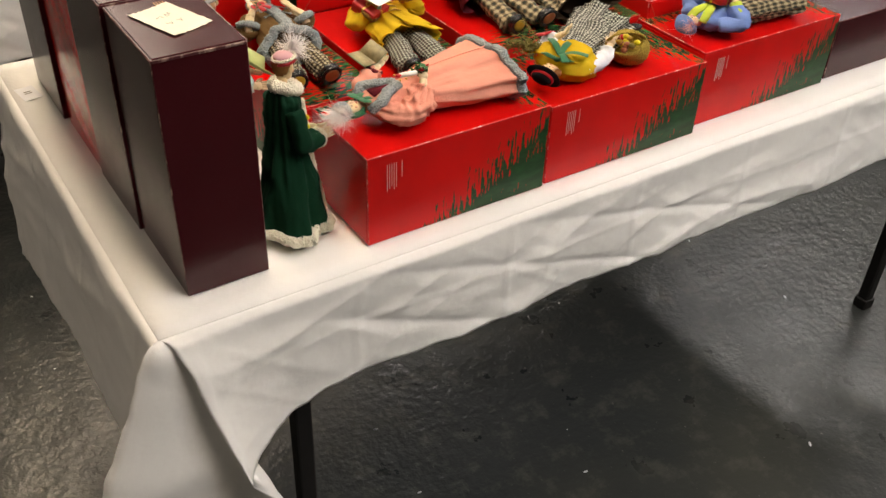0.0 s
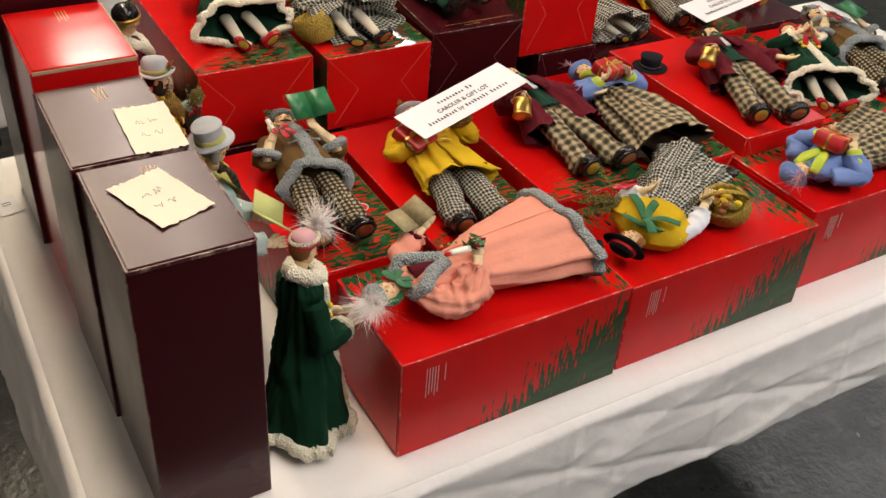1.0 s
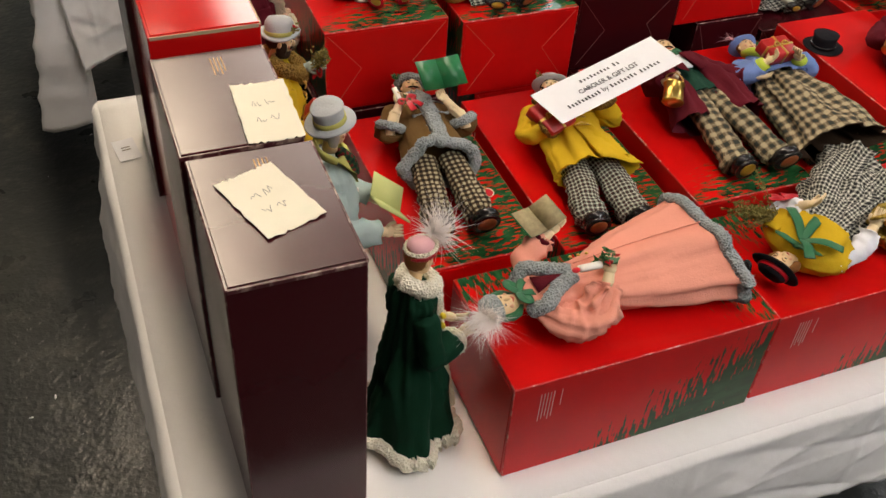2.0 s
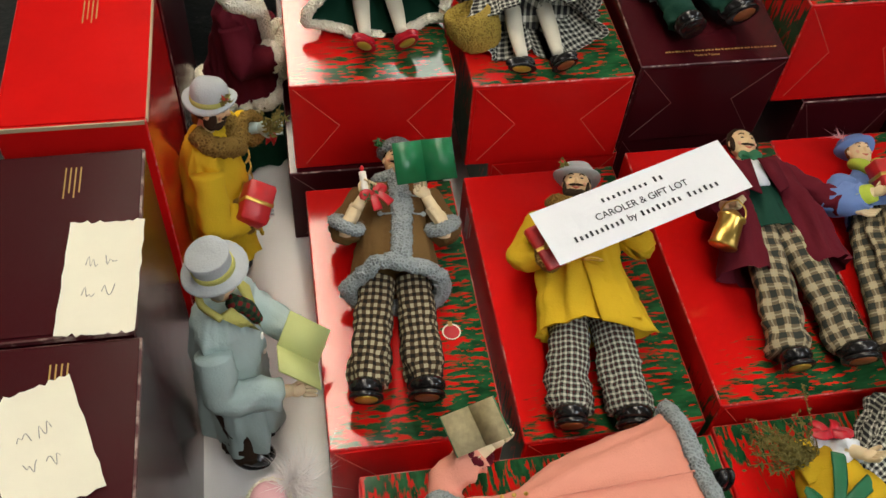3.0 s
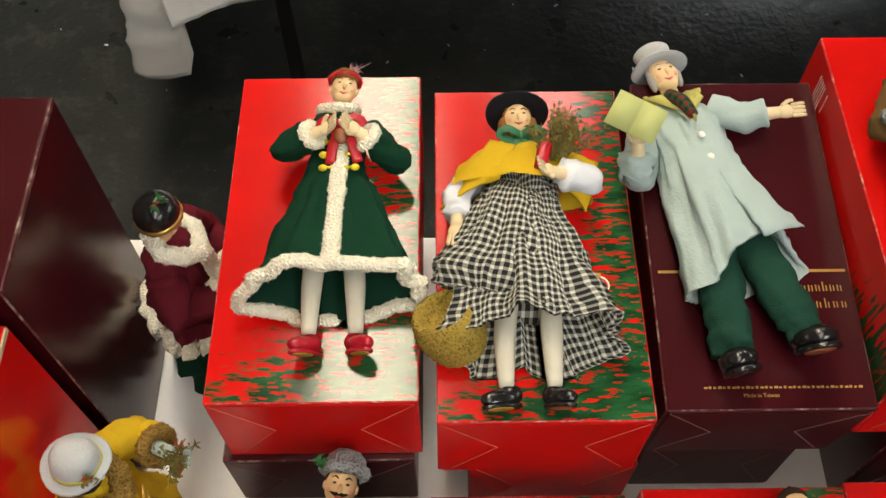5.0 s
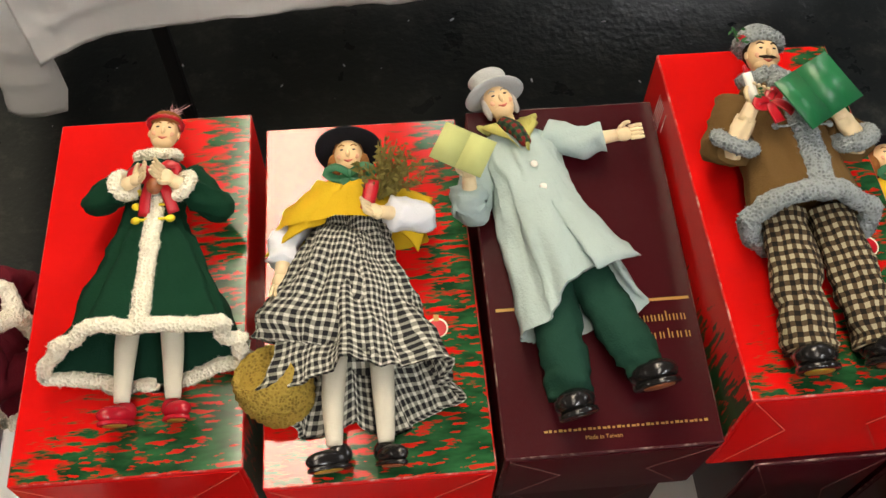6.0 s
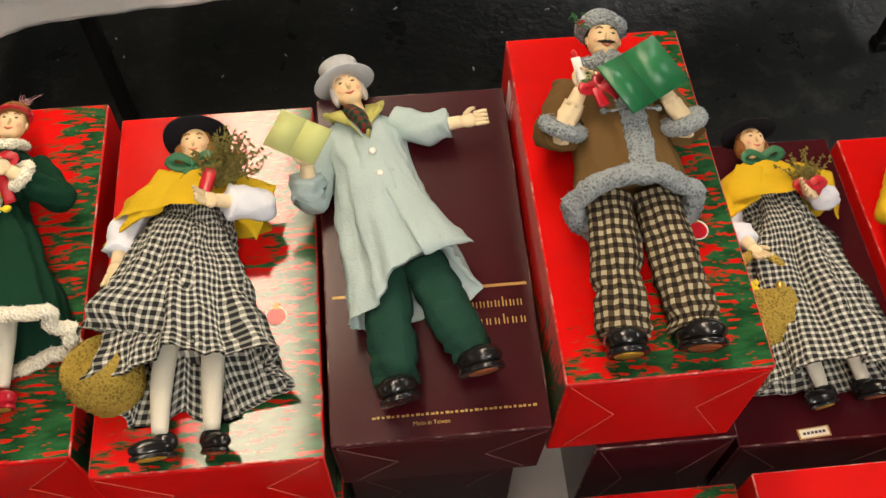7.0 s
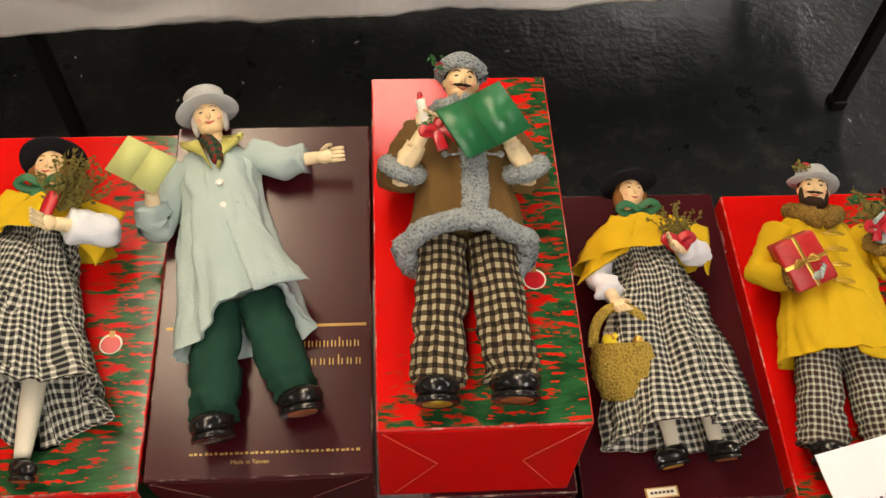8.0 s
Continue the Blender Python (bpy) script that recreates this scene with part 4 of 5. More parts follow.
def yellow_coat_man(m, label, seed, lying=True):
    d = Doll(lying, seed)
    legs = "tweed" if lying else "hair_dark"
    d.leg((-0.017, 0.11, 0.03), (-0.026, 0.012, 0.022), legs, 0.0185, 0.0185, sole="sole_brown")
    d.leg((0.017, 0.11, 0.03), (0.026, 0.012, 0.022), legs, 0.0185, 0.0185, splay=14, sole="sole_brown")
    d.robe([(0, 0.232, 0.036, 0.011, 0.011), (0, 0.218, 0.034, 0.032, 0.02), (0, 0.18, 0.034, 0.036, 0.028), (0, 0.14, 0.034, 0.039, 0.03), (0.004, 0.085, 0.035, 0.05, 0.031)], "yellow", 0.07, 3, "yellow", None)
    d.patch([(-0.004, 0.15, 0.064), (0.02, 0.142, 0.062), (0.056, 0.078, 0.05), (0.004, 0.08, 0.07)], "yellow", 0.004, 0.004)
    for s in (-1, 1):
        d.fur([(0, 0.212, 0.061), (s * 0.014, 0.224, 0.054), (s * 0.021, 0.232, 0.04), (s * 0.01, 0.238, 0.026)], 0.0095, "fur_brown")
    for y in (0.196, 0.18, 0.164, 0.148):
        d.tube([(-0.006, y, 0.0655), (0.004, y + 0.002, 0.0685), (0.014, y, 0.065), (0.004, y - 0.002, 0.0685), (-0.005, y, 0.066)], [0.0008] * 5, "gold", 6, 12)
    w1 = d.arm([(-0.033, 0.212, 0.036), (-0.056, 0.165, 0.04), (-0.034, 0.155, 0.062)], "yellow", (0.0165, 0.0165, 0.014), "fur_brown", "greyblue", 0.0062, grip=(0, 0, 0.006))
    w2 = d.arm([(0.033, 0.212, 0.036), (0.057, 0.178, 0.044), (0.046, 0.19, 0.066)], "yellow", (0.0165, 0.0165, 0.014), "fur_brown", "greyblue", 0.0062)
    d.parcel((-0.03, 0.164, 0.07), pose(0, 0, 0, 24, -14, 24), (0.038, 0.046, 0.026))
    if seed != 9:
        d.sprig(w2 + Vector((-0.004, 0, 0.004)), (-0.2, 0.8, 0.4), 0.034, "herb", 16, 12, 0.4, 0.003)
    if seed != 9:
        d.bow(w2 + Vector((-0.004, 0.0, 0.008)), pose(0, 0, 0, 20, 0, 30), "ribbon_red", 0.6, 0.022)
    mh = pose(0.004, 0.256, 0.041, 10, -8, -8)
    d.head(mh, "hair_dark", 1.1, "hair_dark", "hair_dark")
    d.derby(mh @ pose(0, 0.008, -0.001, -8), "hat_grey", "celery" if not lying else "hat_grey", 0.023, 0.0165)
    d.sprig(mh @ Vector((-0.012, 0.018, 0.012)), (-0.3, 0.5, 0.6), 0.009, "herb", 4, 5, 0.6, 0.0035, "berry")
    d.finish(m if lying else m @ Matrix.Translation((0, 0, -0.032)), label)


def wine_coat_man(m, label, seed):
    d = Doll(True, seed)
    d.leg((-0.014, 0.15, 0.03), (-0.027, 0.012, 0.021), "tartan", 0.019, 0.018, splay=-6)
    d.leg((0.016, 0.15, 0.03), (0.029, 0.014, 0.021), "tartan", 0.019, 0.018, splay=24, sole="sole_brown")
    d.robe([(0, 0.228, 0.032, 0.012, 0.011), (0, 0.214, 0.03, 0.03, 0.018), (0, 0.18, 0.03, 0.027, 0.022), (0, 0.138, 0.031, 0.027, 0.022)], "green_trouser", 0.02, 3, n=18, crumple=0.003)
    # the open frock coat, a tail on each side
    for s, yy in ((-1, 0.092), (1, 0.098)):
        d.tube([(s * 0.017, 0.222, 0.036), (s * 0.026, 0.19, 0.035), (s * 0.032, 0.15, 0.034), (s * 0.039, yy, 0.03)], [(0.016, 0.02), (0.016, 0.026), (0.019, 0.026), (0.024, 0.023)], "wine", 30, 24, 0.16, 3, (True, False), crumple=0.006)
        d.slab([(s * 0.004, 0.218, 0.058), (s * 0.022, 0.214, 0.057), (s * 0.02, 0.176, 0.064), (s * 0.009, 0.17, 0.062)][::s], 0.002, "wine")
    d.slab([(-0.008, 0.222, 0.05), (-0.005, 0.185, 0.0555), (0.006, 0.185, 0.0555), (0.008, 0.222, 0.05)], 0.003, "white_cloth")
    d.bow((0, 0.226, 0.052), pose(0, 0, 0, 20), "green_ribbon", 0.5, 0.012)
    w1 = d.arm([(-0.03, 0.212, 0.034), (-0.055, 0.175, 0.034), (-0.046, 0.165, 0.05)], "wine", (0.0165, 0.016, 0.0145), None, "hand", grip=(0, -0.004, 0.004))
    w2 = d.arm([(0.03, 0.212, 0.034), (0.062, 0.186, 0.032), (0.078, 0.166, 0.04)], "wine", (0.0165, 0.016, 0.0145), None, "hand")
    lan = Matrix.Translation((-0.058, 0.126, 0.066)) @ pose(0, 0, 0, 18, 12, -26)
    d.lathe([(0.003, -0.018), (0.0125, -0.018), (0.0135, -0.0165), (0.0125, -0.015), (0.0115, 0.011), (0.0132, 0.0125), (0.0132, 0.015), (0.01, 0.017), (0.004, 0.022), (0.001, 0.0225)], "gold", lan, 20)
    for s in (-1, 1):
        d.tube([lan @ Vector((s * 0.012, 0.012, 0)), lan @ Vector((s * 0.01, 0.026, 0.002)), lan @ Vector((0, 0.034, 0.002))], [0.0009] * 3, "gold", 6, 6)
    mh = pose(0.004, 0.252, 0.038, 12, 10, -4)
    d.head(mh, "hair_dark", 1.12, None, "hair_dark")
    for s in (-1, 1):
        d.blob((s * 0.0112, -0.002, 0.003), (0.002, 0.008, 0.0042), "hair_dark", mh @ Matrix.Scale(1.12, 4), 8, 6)
    d.finish(m, label)


def grey_coat_man(m, label, seed, lying=True):
    d = Doll(lying, seed)
    if lying:
        d.leg((-0.014, 0.09, 0.03), (-0.028, 0.004, 0.022), "green_trouser", 0.0165, 0.016, splay=-10, sole="shoe")
        d.leg((0.016, 0.09, 0.03), (0.03, 0.01, 0.022), "green_trouser", 0.017, 0.016, splay=28, sole="sole_brown")
        d.robe([(0, 0.236, 0.034, 0.012, 0.011), (0.001, 0.22, 0.033, 0.028, 0.018), (0.001, 0.18, 0.034, 0.029, 0.026), (0.0, 0.13, 0.034, 0.036, 0.029), (0.0, 0.055, 0.034, 0.05, 0.031)], "greyblue", 0.07, 3, "greyblue", None, lift=0.034, lift_at=2.2)
        d.patch([(-0.002, 0.17, 0.061), (0.018, 0.16, 0.062), (0.054, 0.088, 0.05), (0.014, 0.08, 0.069)], "greyblue", 0.005, 0.005)
        a = d.arm([(-0.029, 0.22, 0.034), (-0.052, 0.168, 0.034), (-0.05, 0.18, 0.05)], "greyblue", (0.0155, 0.0155, 0.0145), None, "hand", grip=(0, 0, 0.004))
        b = d.arm([(0.029, 0.224, 0.034), (0.052, 0.206, 0.038), (0.07, 0.203, 0.042)], "greyblue", (0.0155, 0.0155, 0.0155), None, "hand", grip=(0, 0.004, -0.002), turn=20)
        d.book((-0.051, 0.197, 0.086), pose(0, 0, 0, 16, 10, -38), "sheet_green", "sheet_green", 0.021, 0.032, 3)
    else:
        for s in (-1, 1):
            d.leg((s * 0.014, 0.1, 0.0), (s * 0.016, 0.014, 0.0), "hair_dark", 0.018, 0.017)
        d.robe([(0, 0.226, 0.0, 0.012, 0.011), (0, 0.212, 0.0, 0.033, 0.022), (0, 0.17, 0.0, 0.033, 0.028), (0, 0.11, 0.0, 0.033, 0.031), (0, 0.035, 0.0, 0.036, 0.036)], "greyblue", 0.05, 3, "greyblue", None, crumple=0.0045)
        d.arm([(-0.033, 0.205, 0.0), (-0.048, 0.165, 0.006), (-0.03, 0.15, 0.046)], "greyblue", (0.016, 0.016, 0.0145), None, "hand", grip=(0, 0.004, 0.002))
        d.arm([(0.033, 0.205, 0.0), (0.048, 0.165, 0.006), (0.03, 0.15, 0.046)], "greyblue", (0.016, 0.016, 0.0145), None, "hand", grip=(0, 0.004, 0.002))
        d.book((-0.004, 0.166, 0.058), pose(0, 0, 0, -52, 0, 0), "sheet_green", "sheet_green", 0.031, 0.04, 22)
    z = 0.034 if lying else 0.0
    for s in (-1, 1):
        d.slab([(s * 0.002, 0.196, z + 0.029), (s * 0.008, 0.212, z + 0.026), (s * 0.02, 0.226, z + 0.02), (s * 0.022, 0.24, z + 0.006), (s * 0.01, 0.236, z + 0.014)][::s], 0.0032, "celery")
        d.tube([(s * 0.021, 0.236, z + 0.008), (s * 0.014, 0.242, z - 0.008), (0, 0.244, z - 0.013)], [(0.007, 0.003)] * 3, "celery", 8, 6)
    for y in (0.182, 0.16):
        d.blob((0.002, y, z + 0.0295), (0.0032, 0.0032, 0.0016), "wax", None, 10, 6)
    d.tube([(-0.004, 0.236, z + 0.012), (0.001, 0.222, z + 0.022), (0.003, 0.204, z + 0.028)], [0.0065, 0.0065, 0.0045], "scarf", 10, 6)
    mh = pose(0, 0.262, z + 0.005, 8 if lying else 0, 0, 4)
    d.head(mh, "hair_grey", 1.06, None, None)
    for s in (-1, 1):
        d.blob((s * 0.0118, -0.004, 0.0), (0.0034, 0.0105, 0.006), "hair_grey", mh, 9, 7, 0.15, 400)
    d.top_hat(mh @ pose(0, 0.0085, -0.002, -10), "hat_grey", "celery", 0.0158, 0.02, 0.0255)
    d.finish(m, label)


def green_coat_girl(m, label, seed, lying=True):
    d = Doll(lying, seed)
    z = 0.032 if lying else 0.0
    if lying:
        for s in (-1, 1):
            d.tube([(s * 0.015, 0.075, 0.026), (s * 0.017, 0.045, 0.024), (s * 0.018, 0.008, 0.02)], [0.0092, 0.0082, 0.0056], "stocking", 14, 10)
            d.leg((0, 0, 0), (s * 0.019, 0.004, 0.014), None, shoe="shoe_red", splay=s * 34, size=0.72)
        d.robe([(0, 0.214, z, 0.01, 0.01), (0, 0.2, z, 0.025, 0.018), (0, 0.165, z, 0.022, 0.021), (0, 0.142, z, 0.023, 0.022), (0.002, 0.1, z, 0.043, 0.028), (0.003, 0.038, z, 0.069, 0.034)], "green", 0.1, 5, "green_dark", "fur_white", 0.0062, shear=0.32)
        d.fur([(0.004, 0.19, z + 0.022), (0.004, 0.15, z + 0.024), (0.002, 0.1, z + 0.03), (0.0, 0.05, z + 0.035)], 0.0062, "fur_white", flat=1.2)
        arms = [[(-0.026, 0.196, z), (-0.044, 0.172, z + 0.01), (-0.018, 0.172, z + 0.034)], [(0.026, 0.196, z), (0.05, 0.16, z + 0.008), (0.026, 0.168, z + 0.034)]]
    else:
        for s in (-1, 1):
            d.leg((0, 0, 0), (s * 0.016, 0.012, 0.008), None, shoe="shoe_red", size=0.8)
        d.robe([(0, 0.215, z, 0.01, 0.01), (0, 0.2, z, 0.026, 0.019), (0, 0.155, z, 0.022, 0.021), (0, 0.13, z, 0.023, 0.023), (0, 0.08, z, 0.036, 0.031), (0.0, 0.016, z - 0.002, 0.05, 0.043)], "green", 0.1, 5, "green_dark", "fur_white", 0.008)
        d.fur([(0.0, 0.19, z + 0.024), (0.0, 0.13, z + 0.03), (0.0, 0.08, z + 0.038), (0.0, 0.02, z + 0.05)], 0.006, "fur_white")
        arms = [[(-0.026, 0.192, z), (-0.038, 0.15, z + 0.004), (-0.02, 0.142, z + 0.034)], [(0.026, 0.192, z), (0.038, 0.15, z + 0.004), (0.02, 0.142, z + 0.034)]]
    for j in arms:
        d.arm(j, "green", (0.0128, 0.0135, 0.0112), "fur_white", "hand", 0.0052)
    for s in (-1, 1):
        for y in (0.168, 0.155, 0.142):
            d.blob((0.004 + s * 0.013, y, z + 0.0275), (0.0038, 0.0032, 0.003), "yellow_bright", None, 8, 6)
            d.tube([(0.004 + s * 0.004, y, z + 0.0285), (0.004 + s * 0.016, y, z + 0.0275)], [0.0013] * 2, "yellow_bright", 6, 3)
        d.fur([(0, 0.21, z + 0.019), (s * 0.013, 0.212, z + 0.014), (s * 0.015, 0.217, z), (0, 0.22, z - 0.012)], 0.005 if lying else 0.0085, "fur_white")
    if lying:
        d.bow((0.006, 0.178, z + 0.04), pose(0, 0, 0, 16, 0, 4), "ribbon_red", 0.95, 0.036)
        d.blob((0.006, 0.168, z + 0.038), (0.007, 0.008, 0.005), "sole_brown")
    mh = pose(0.004, 0.238, z + 0.006, 10, 8, -6)
    d.head(mh, "hair", 0.98)
    d.fur([mh @ Vector((0.0135 * math.cos(a), 0.008 + 0.004 * math.sin(a), 0.0128 * math.sin(a))) for a in [i * math.pi / 8 for i in range(16)]], 0.0019, "ribbon_red", True)
    d.lathe([(0.0135, 0.008), (0.0125, 0.015), (0.008, 0.019), (0.001, 0.0205)], "feather_pink" if not lying else "hair", mh, 18)
    if not lying:
        d.fur([mh @ Vector((0.0138 * math.cos(a), 0.0125 + 0.004 * math.sin(a), 0.0132 * math.sin(a))) for a in [i * math.pi / 8 for i in range(16)]], 0.0019, "fur_white", True)
    d.plume(mh @ Vector((0.004, 0.02, -0.002 if lying else 0.014)), 0.026 if not lying else 0.014, "feather" if not lying else "feather_pink", 620 if not lying else 40, (0.2, 0.2, 0.1) if lying else (0.0, 0.2, 0.4))
    d.finish(m, label)


def shawl_lady(m, label, seed, kind=0):
    """kind 0: skirt thrown wide and one arm round a bunch of herbs; 1: basket in her lowered hand; 2: skirt swung aside, large basket at the feet."""
    d = Doll(True, seed)
    z = 0.03
    hem = ((0.004, 0.034, z, 0.066, 0.034), (-0.008, 0.006, z, 0.058, 0.032), (0.012, 0.075, z, 0.036, 0.026))[kind]
    for s in (-1, 1):
        d.tube([(s * 0.016 + 0.002, 0.08, 0.025), (s * 0.018, 0.04, 0.022), (s * 0.018, 0.004, 0.018)], [0.0092, 0.0082, 0.0056], "stocking", 14, 10)
        d.leg((0, 0, 0), (s * 0.019, 0.0, 0.013), None, shoe="shoe", sole="sole" if s < 0 else "sole_brown", splay=s * 34 if s > 0 else -62, size=0.74)
    d.robe([(0, 0.205, z, 0.012, 0.012), (0, 0.19, z, 0.026, 0.018), (0, 0.17, z, 0.025, 0.021), (0.001, 0.14, z, 0.032, 0.025), (hem[0] * 0.6, 0.09, z, 0.046, 0.03), hem], "skirt", 0.17 if kind == 0 else 0.12, 6, "skirt", None, crumple=0.0095, shear=0.5 if kind == 0 else 0.15)
    if kind == 2:
        for lobe in ([(0.01, 0.15, z), (0.024, 0.09, z + 0.004), (0.036, 0.012, z + 0.006)], [(-0.004, 0.15, z), (-0.008, 0.09, z), (-0.008, 0.03, z + 0.002)]):
            d.tube(lobe, [(0.018, 0.02), (0.025, 0.028), (0.03, 0.03)], "skirt", 40, 30, 0.12, 4, (True, True), crumple=0.008, bunch=0.003)
    if kind == 0:
        # the upper skirt caught up to one side
        d.tube([(-0.004, 0.166, z + 0.008), (-0.014, 0.13, z + 0.012), (-0.024, 0.092, z + 0.01), (-0.028, 0.074, z + 0.006)], [(0.022, 0.018), (0.032, 0.023), (0.042, 0.025), (0.04, 0.02)], "skirt", 48, 30, 0.1, 5, (True, True), crumple=0.0085)
    # the shawl
    d.tube([(0, 0.222, z, ), (0, 0.212, z), (0, 0.194, z), (-0.001, 0.17, z)], [(0.012, 0.012), (0.032, 0.022), (0.048, 0.031), (0.06 if kind != 2 else 0.044, 0.037)], "yellow", 48, 18, 0.07, 3, (True, False), crumple=0.004)
    flap = 0.066 if kind != 2 else 0.042
    d.patch([(-0.024, 0.214, z + 0.022), (-0.004, 0.205, z + 0.028), (-0.02, 0.17, z + 0.034), (-flap, 0.154, z + 0.004)], "yellow", 0.005, 0.004)
    d.patch([(0.03, 0.21, z + 0.02), (0.066, 0.198, z + 0.006), (0.052, 0.148, z + 0.012), (0.022, 0.178, z + 0.03)], "yellow", 0.006, 0.005)
    if kind == 0:
        d.arm([(-0.034, 0.196, z), (-0.05, 0.168, z + 0.004), (-0.052, 0.145, z + 0.008)], "white_cloth", (0.0125, 0.0135, 0.0115), None, "hand")
        w = d.arm([(0.034, 0.196, z), (0.054, 0.176, z + 0.014), (0.032, 0.172, z + 0.034)], "white_cloth", (0.0125, 0.0145, 0.0115), None, "hand")
        d.sprig((0.024, 0.184, z + 0.036), (0.35, 0.85, 0.25), 0.05, "herb", 34, 20, 0.36, 0.0032)
        d.tube([(0.014, 0.174, z + 0.04), (0.02, 0.198, z + 0.044)], [(0.005, 0.002), (0.006, 0.002)], "ribbon_red", 8, 4)
        d.basket((-0.06, 0.052, 0.026), pose(0, 0, 0, 64, -16, 10), 0.95, False)
    else:
        a = d.arm([(-0.034, 0.196, z), (-0.045, 0.158, z + 0.006), (-0.042, 0.136, z + 0.018)], "white_cloth", (0.0125, 0.0135, 0.011), None, "hand")
        b = d.arm([(0.034, 0.196, z), (0.046, 0.168, z + 0.014), (0.028, 0.166, z + 0.034)], "white_cloth", (0.0125, 0.0135, 0.011), None, "hand")
        if kind == 1:
            d.sprig((0.024, 0.172, z + 0.038), (0.15, 0.9, 0.4), 0.034, "herb", 18, 14, 0.42, 0.003)
            d.bow((0.022, 0.17, z + 0.046), pose(0, 0, 0, 20), "ribbon_red", 0.7, 0.012)
            d.basket((-0.044, 0.072, 0.038), pose(0, 0, 0, 22, 0, -4), 0.98)
        else:
            d.sprig((0.04, 0.186, z + 0.02), (0.65, 0.75, 0.2), 0.058, "herb", 40, 22, 0.34, 0.003)
            d.bow((0.048, 0.17, z + 0.034), pose(0, 0, 0, 20, 0, 60), "ribbon_red", 0.8, 0.02)
            d.basket((-0.055, 0.088, 0.034), pose(0, 0, 0, 60, 20, 30), 1.1)
    d.bow((0.002, 0.218, z + 0.022), pose(0, 0, 0, 22), "green_ribbon", 1.0 if kind != 2 else 1.3, 0.03 if kind != 2 else 0.05)
    if kind == 2:
        for x, y in ((-0.038, 0.2), (0.034, 0.178), (0.004, 0.17), (-0.02, 0.238)):
            d.tube([(0, 0.214, z + 0.03), (x * 0.5, 0.214 + (y - 0.214) * 0.5, z + 0.038), (x, y, z + 0.034)], [(0.004, 0.001), (0.0055, 0.001), (0.006, 0.001)], "green_ribbon", 8, 8)
    mh = pose(0.001 if kind == 0 else 0.004, 0.243, z + 0.008, 8, 0 if kind == 0 else 8, 0 if kind == 0 else -6)
    d.head(mh, "hair", 1.0)
    for s in (-1, 1):
        d.blob((s * 0.0115, -0.007, -0.002), (0.0055, 0.011, 0.008), "hair", mh, 10, 8, 0.2, 260)
    hat = mh @ (pose(0, 0.0095, -0.002, -12, 0, 8) if kind == 1 else pose(0, 0.0075, -0.004, -30))
    d.lathe([(0.01, 0.001), (0.026, 0.0), (0.0275, 0.0012), (0.026, 0.0026), (0.0165, 0.0026), (0.016, 0.008), (0.012, 0.0125), (0.002, 0.0135)], "black", hat, 28, 0.006)
    if kind == 2:
        d.lathe([(0.012, 0.0036), (0.0175, 0.003), (0.0175, 0.0075), (0.012, 0.008)], "ribbon_red", hat, 20)
    d.finish(m, label)


def blue_jacket_lady(m, label, seed):
    d = Doll(True, seed)
    z = 0.03
    d.robe([(0, 0.2, z, 0.012, 0.012), (0, 0.18, z, 0.025, 0.02), (0, 0.16, z, 0.027, 0.023), (0, 0.11, z, 0.044, 0.03), (0.004, 0.012, z, 0.062, 0.034)], "tartan", 0.14, 6, "hair_dark", None, crumple=0.0085)
    for s in (-1, 1):
        d.leg((0, 0, 0), (s * 0.016, 0.006, 0.016), None, size=0.72)
    d.tube([(0, 0.216, z), (0, 0.202, z), (0, 0.18, z), (0, 0.152, z)], [(0.012, 0.012), (0.028, 0.021), (0.031, 0.026), (0.042, 0.03)], "blue", 36, 18, 0.12, 4, (True, False), crumple=0.005)
    for s in (-1, 1):
        j = [(s * 0.028, 0.2, z), (s * 0.05, 0.172, z + 0.006), (s * 0.03, 0.164, z + 0.032)]
        w = d.arm(j, "blue", (0.017, 0.0185, 0.012), None, "hand")
        d.tube([Vector(j[1]).lerp(Vector(j[2]), 0.55), Vector(j[2]) + Vector((-s * 0.006, -0.002, 0.006))], [0.0125, 0.0095], "lime", 10, 4)
        d.tube([(s * 0.013, 0.222, z + 0.006), (s * 0.01, 0.21, z + 0.02), (s * 0.004, 0.19, z + 0.028)], [0.0065, 0.0075, 0.006], "lime", 10, 6)
    d.parcel((0, 0.178, z + 0.046), pose(0, 0, 0, 14, 0, 8), (0.04, 0.034, 0.026))
    mh = pose(0, 0.238, z + 0.006, 10, 6, 0)
    d.head(mh, "hair", 0.98)
    d.lathe([(0.012, 0.005), (0.021, 0.007), (0.022, 0.0085), (0.0165, 0.01), (0.0155, 0.017), (0.01, 0.021), (0.001, 0.0225)], "blue", mh @ pose(0, 0, -0.002, -16), 22, 0.012)
    d.plume(mh @ Vector((-0.014, 0.016, 0.002)), 0.026 if seed == 17 else 0.013, "feather_pink", 150 if seed == 17 else 40, (-0.3, 0.4, 0.1))
    d.finish(m, label)


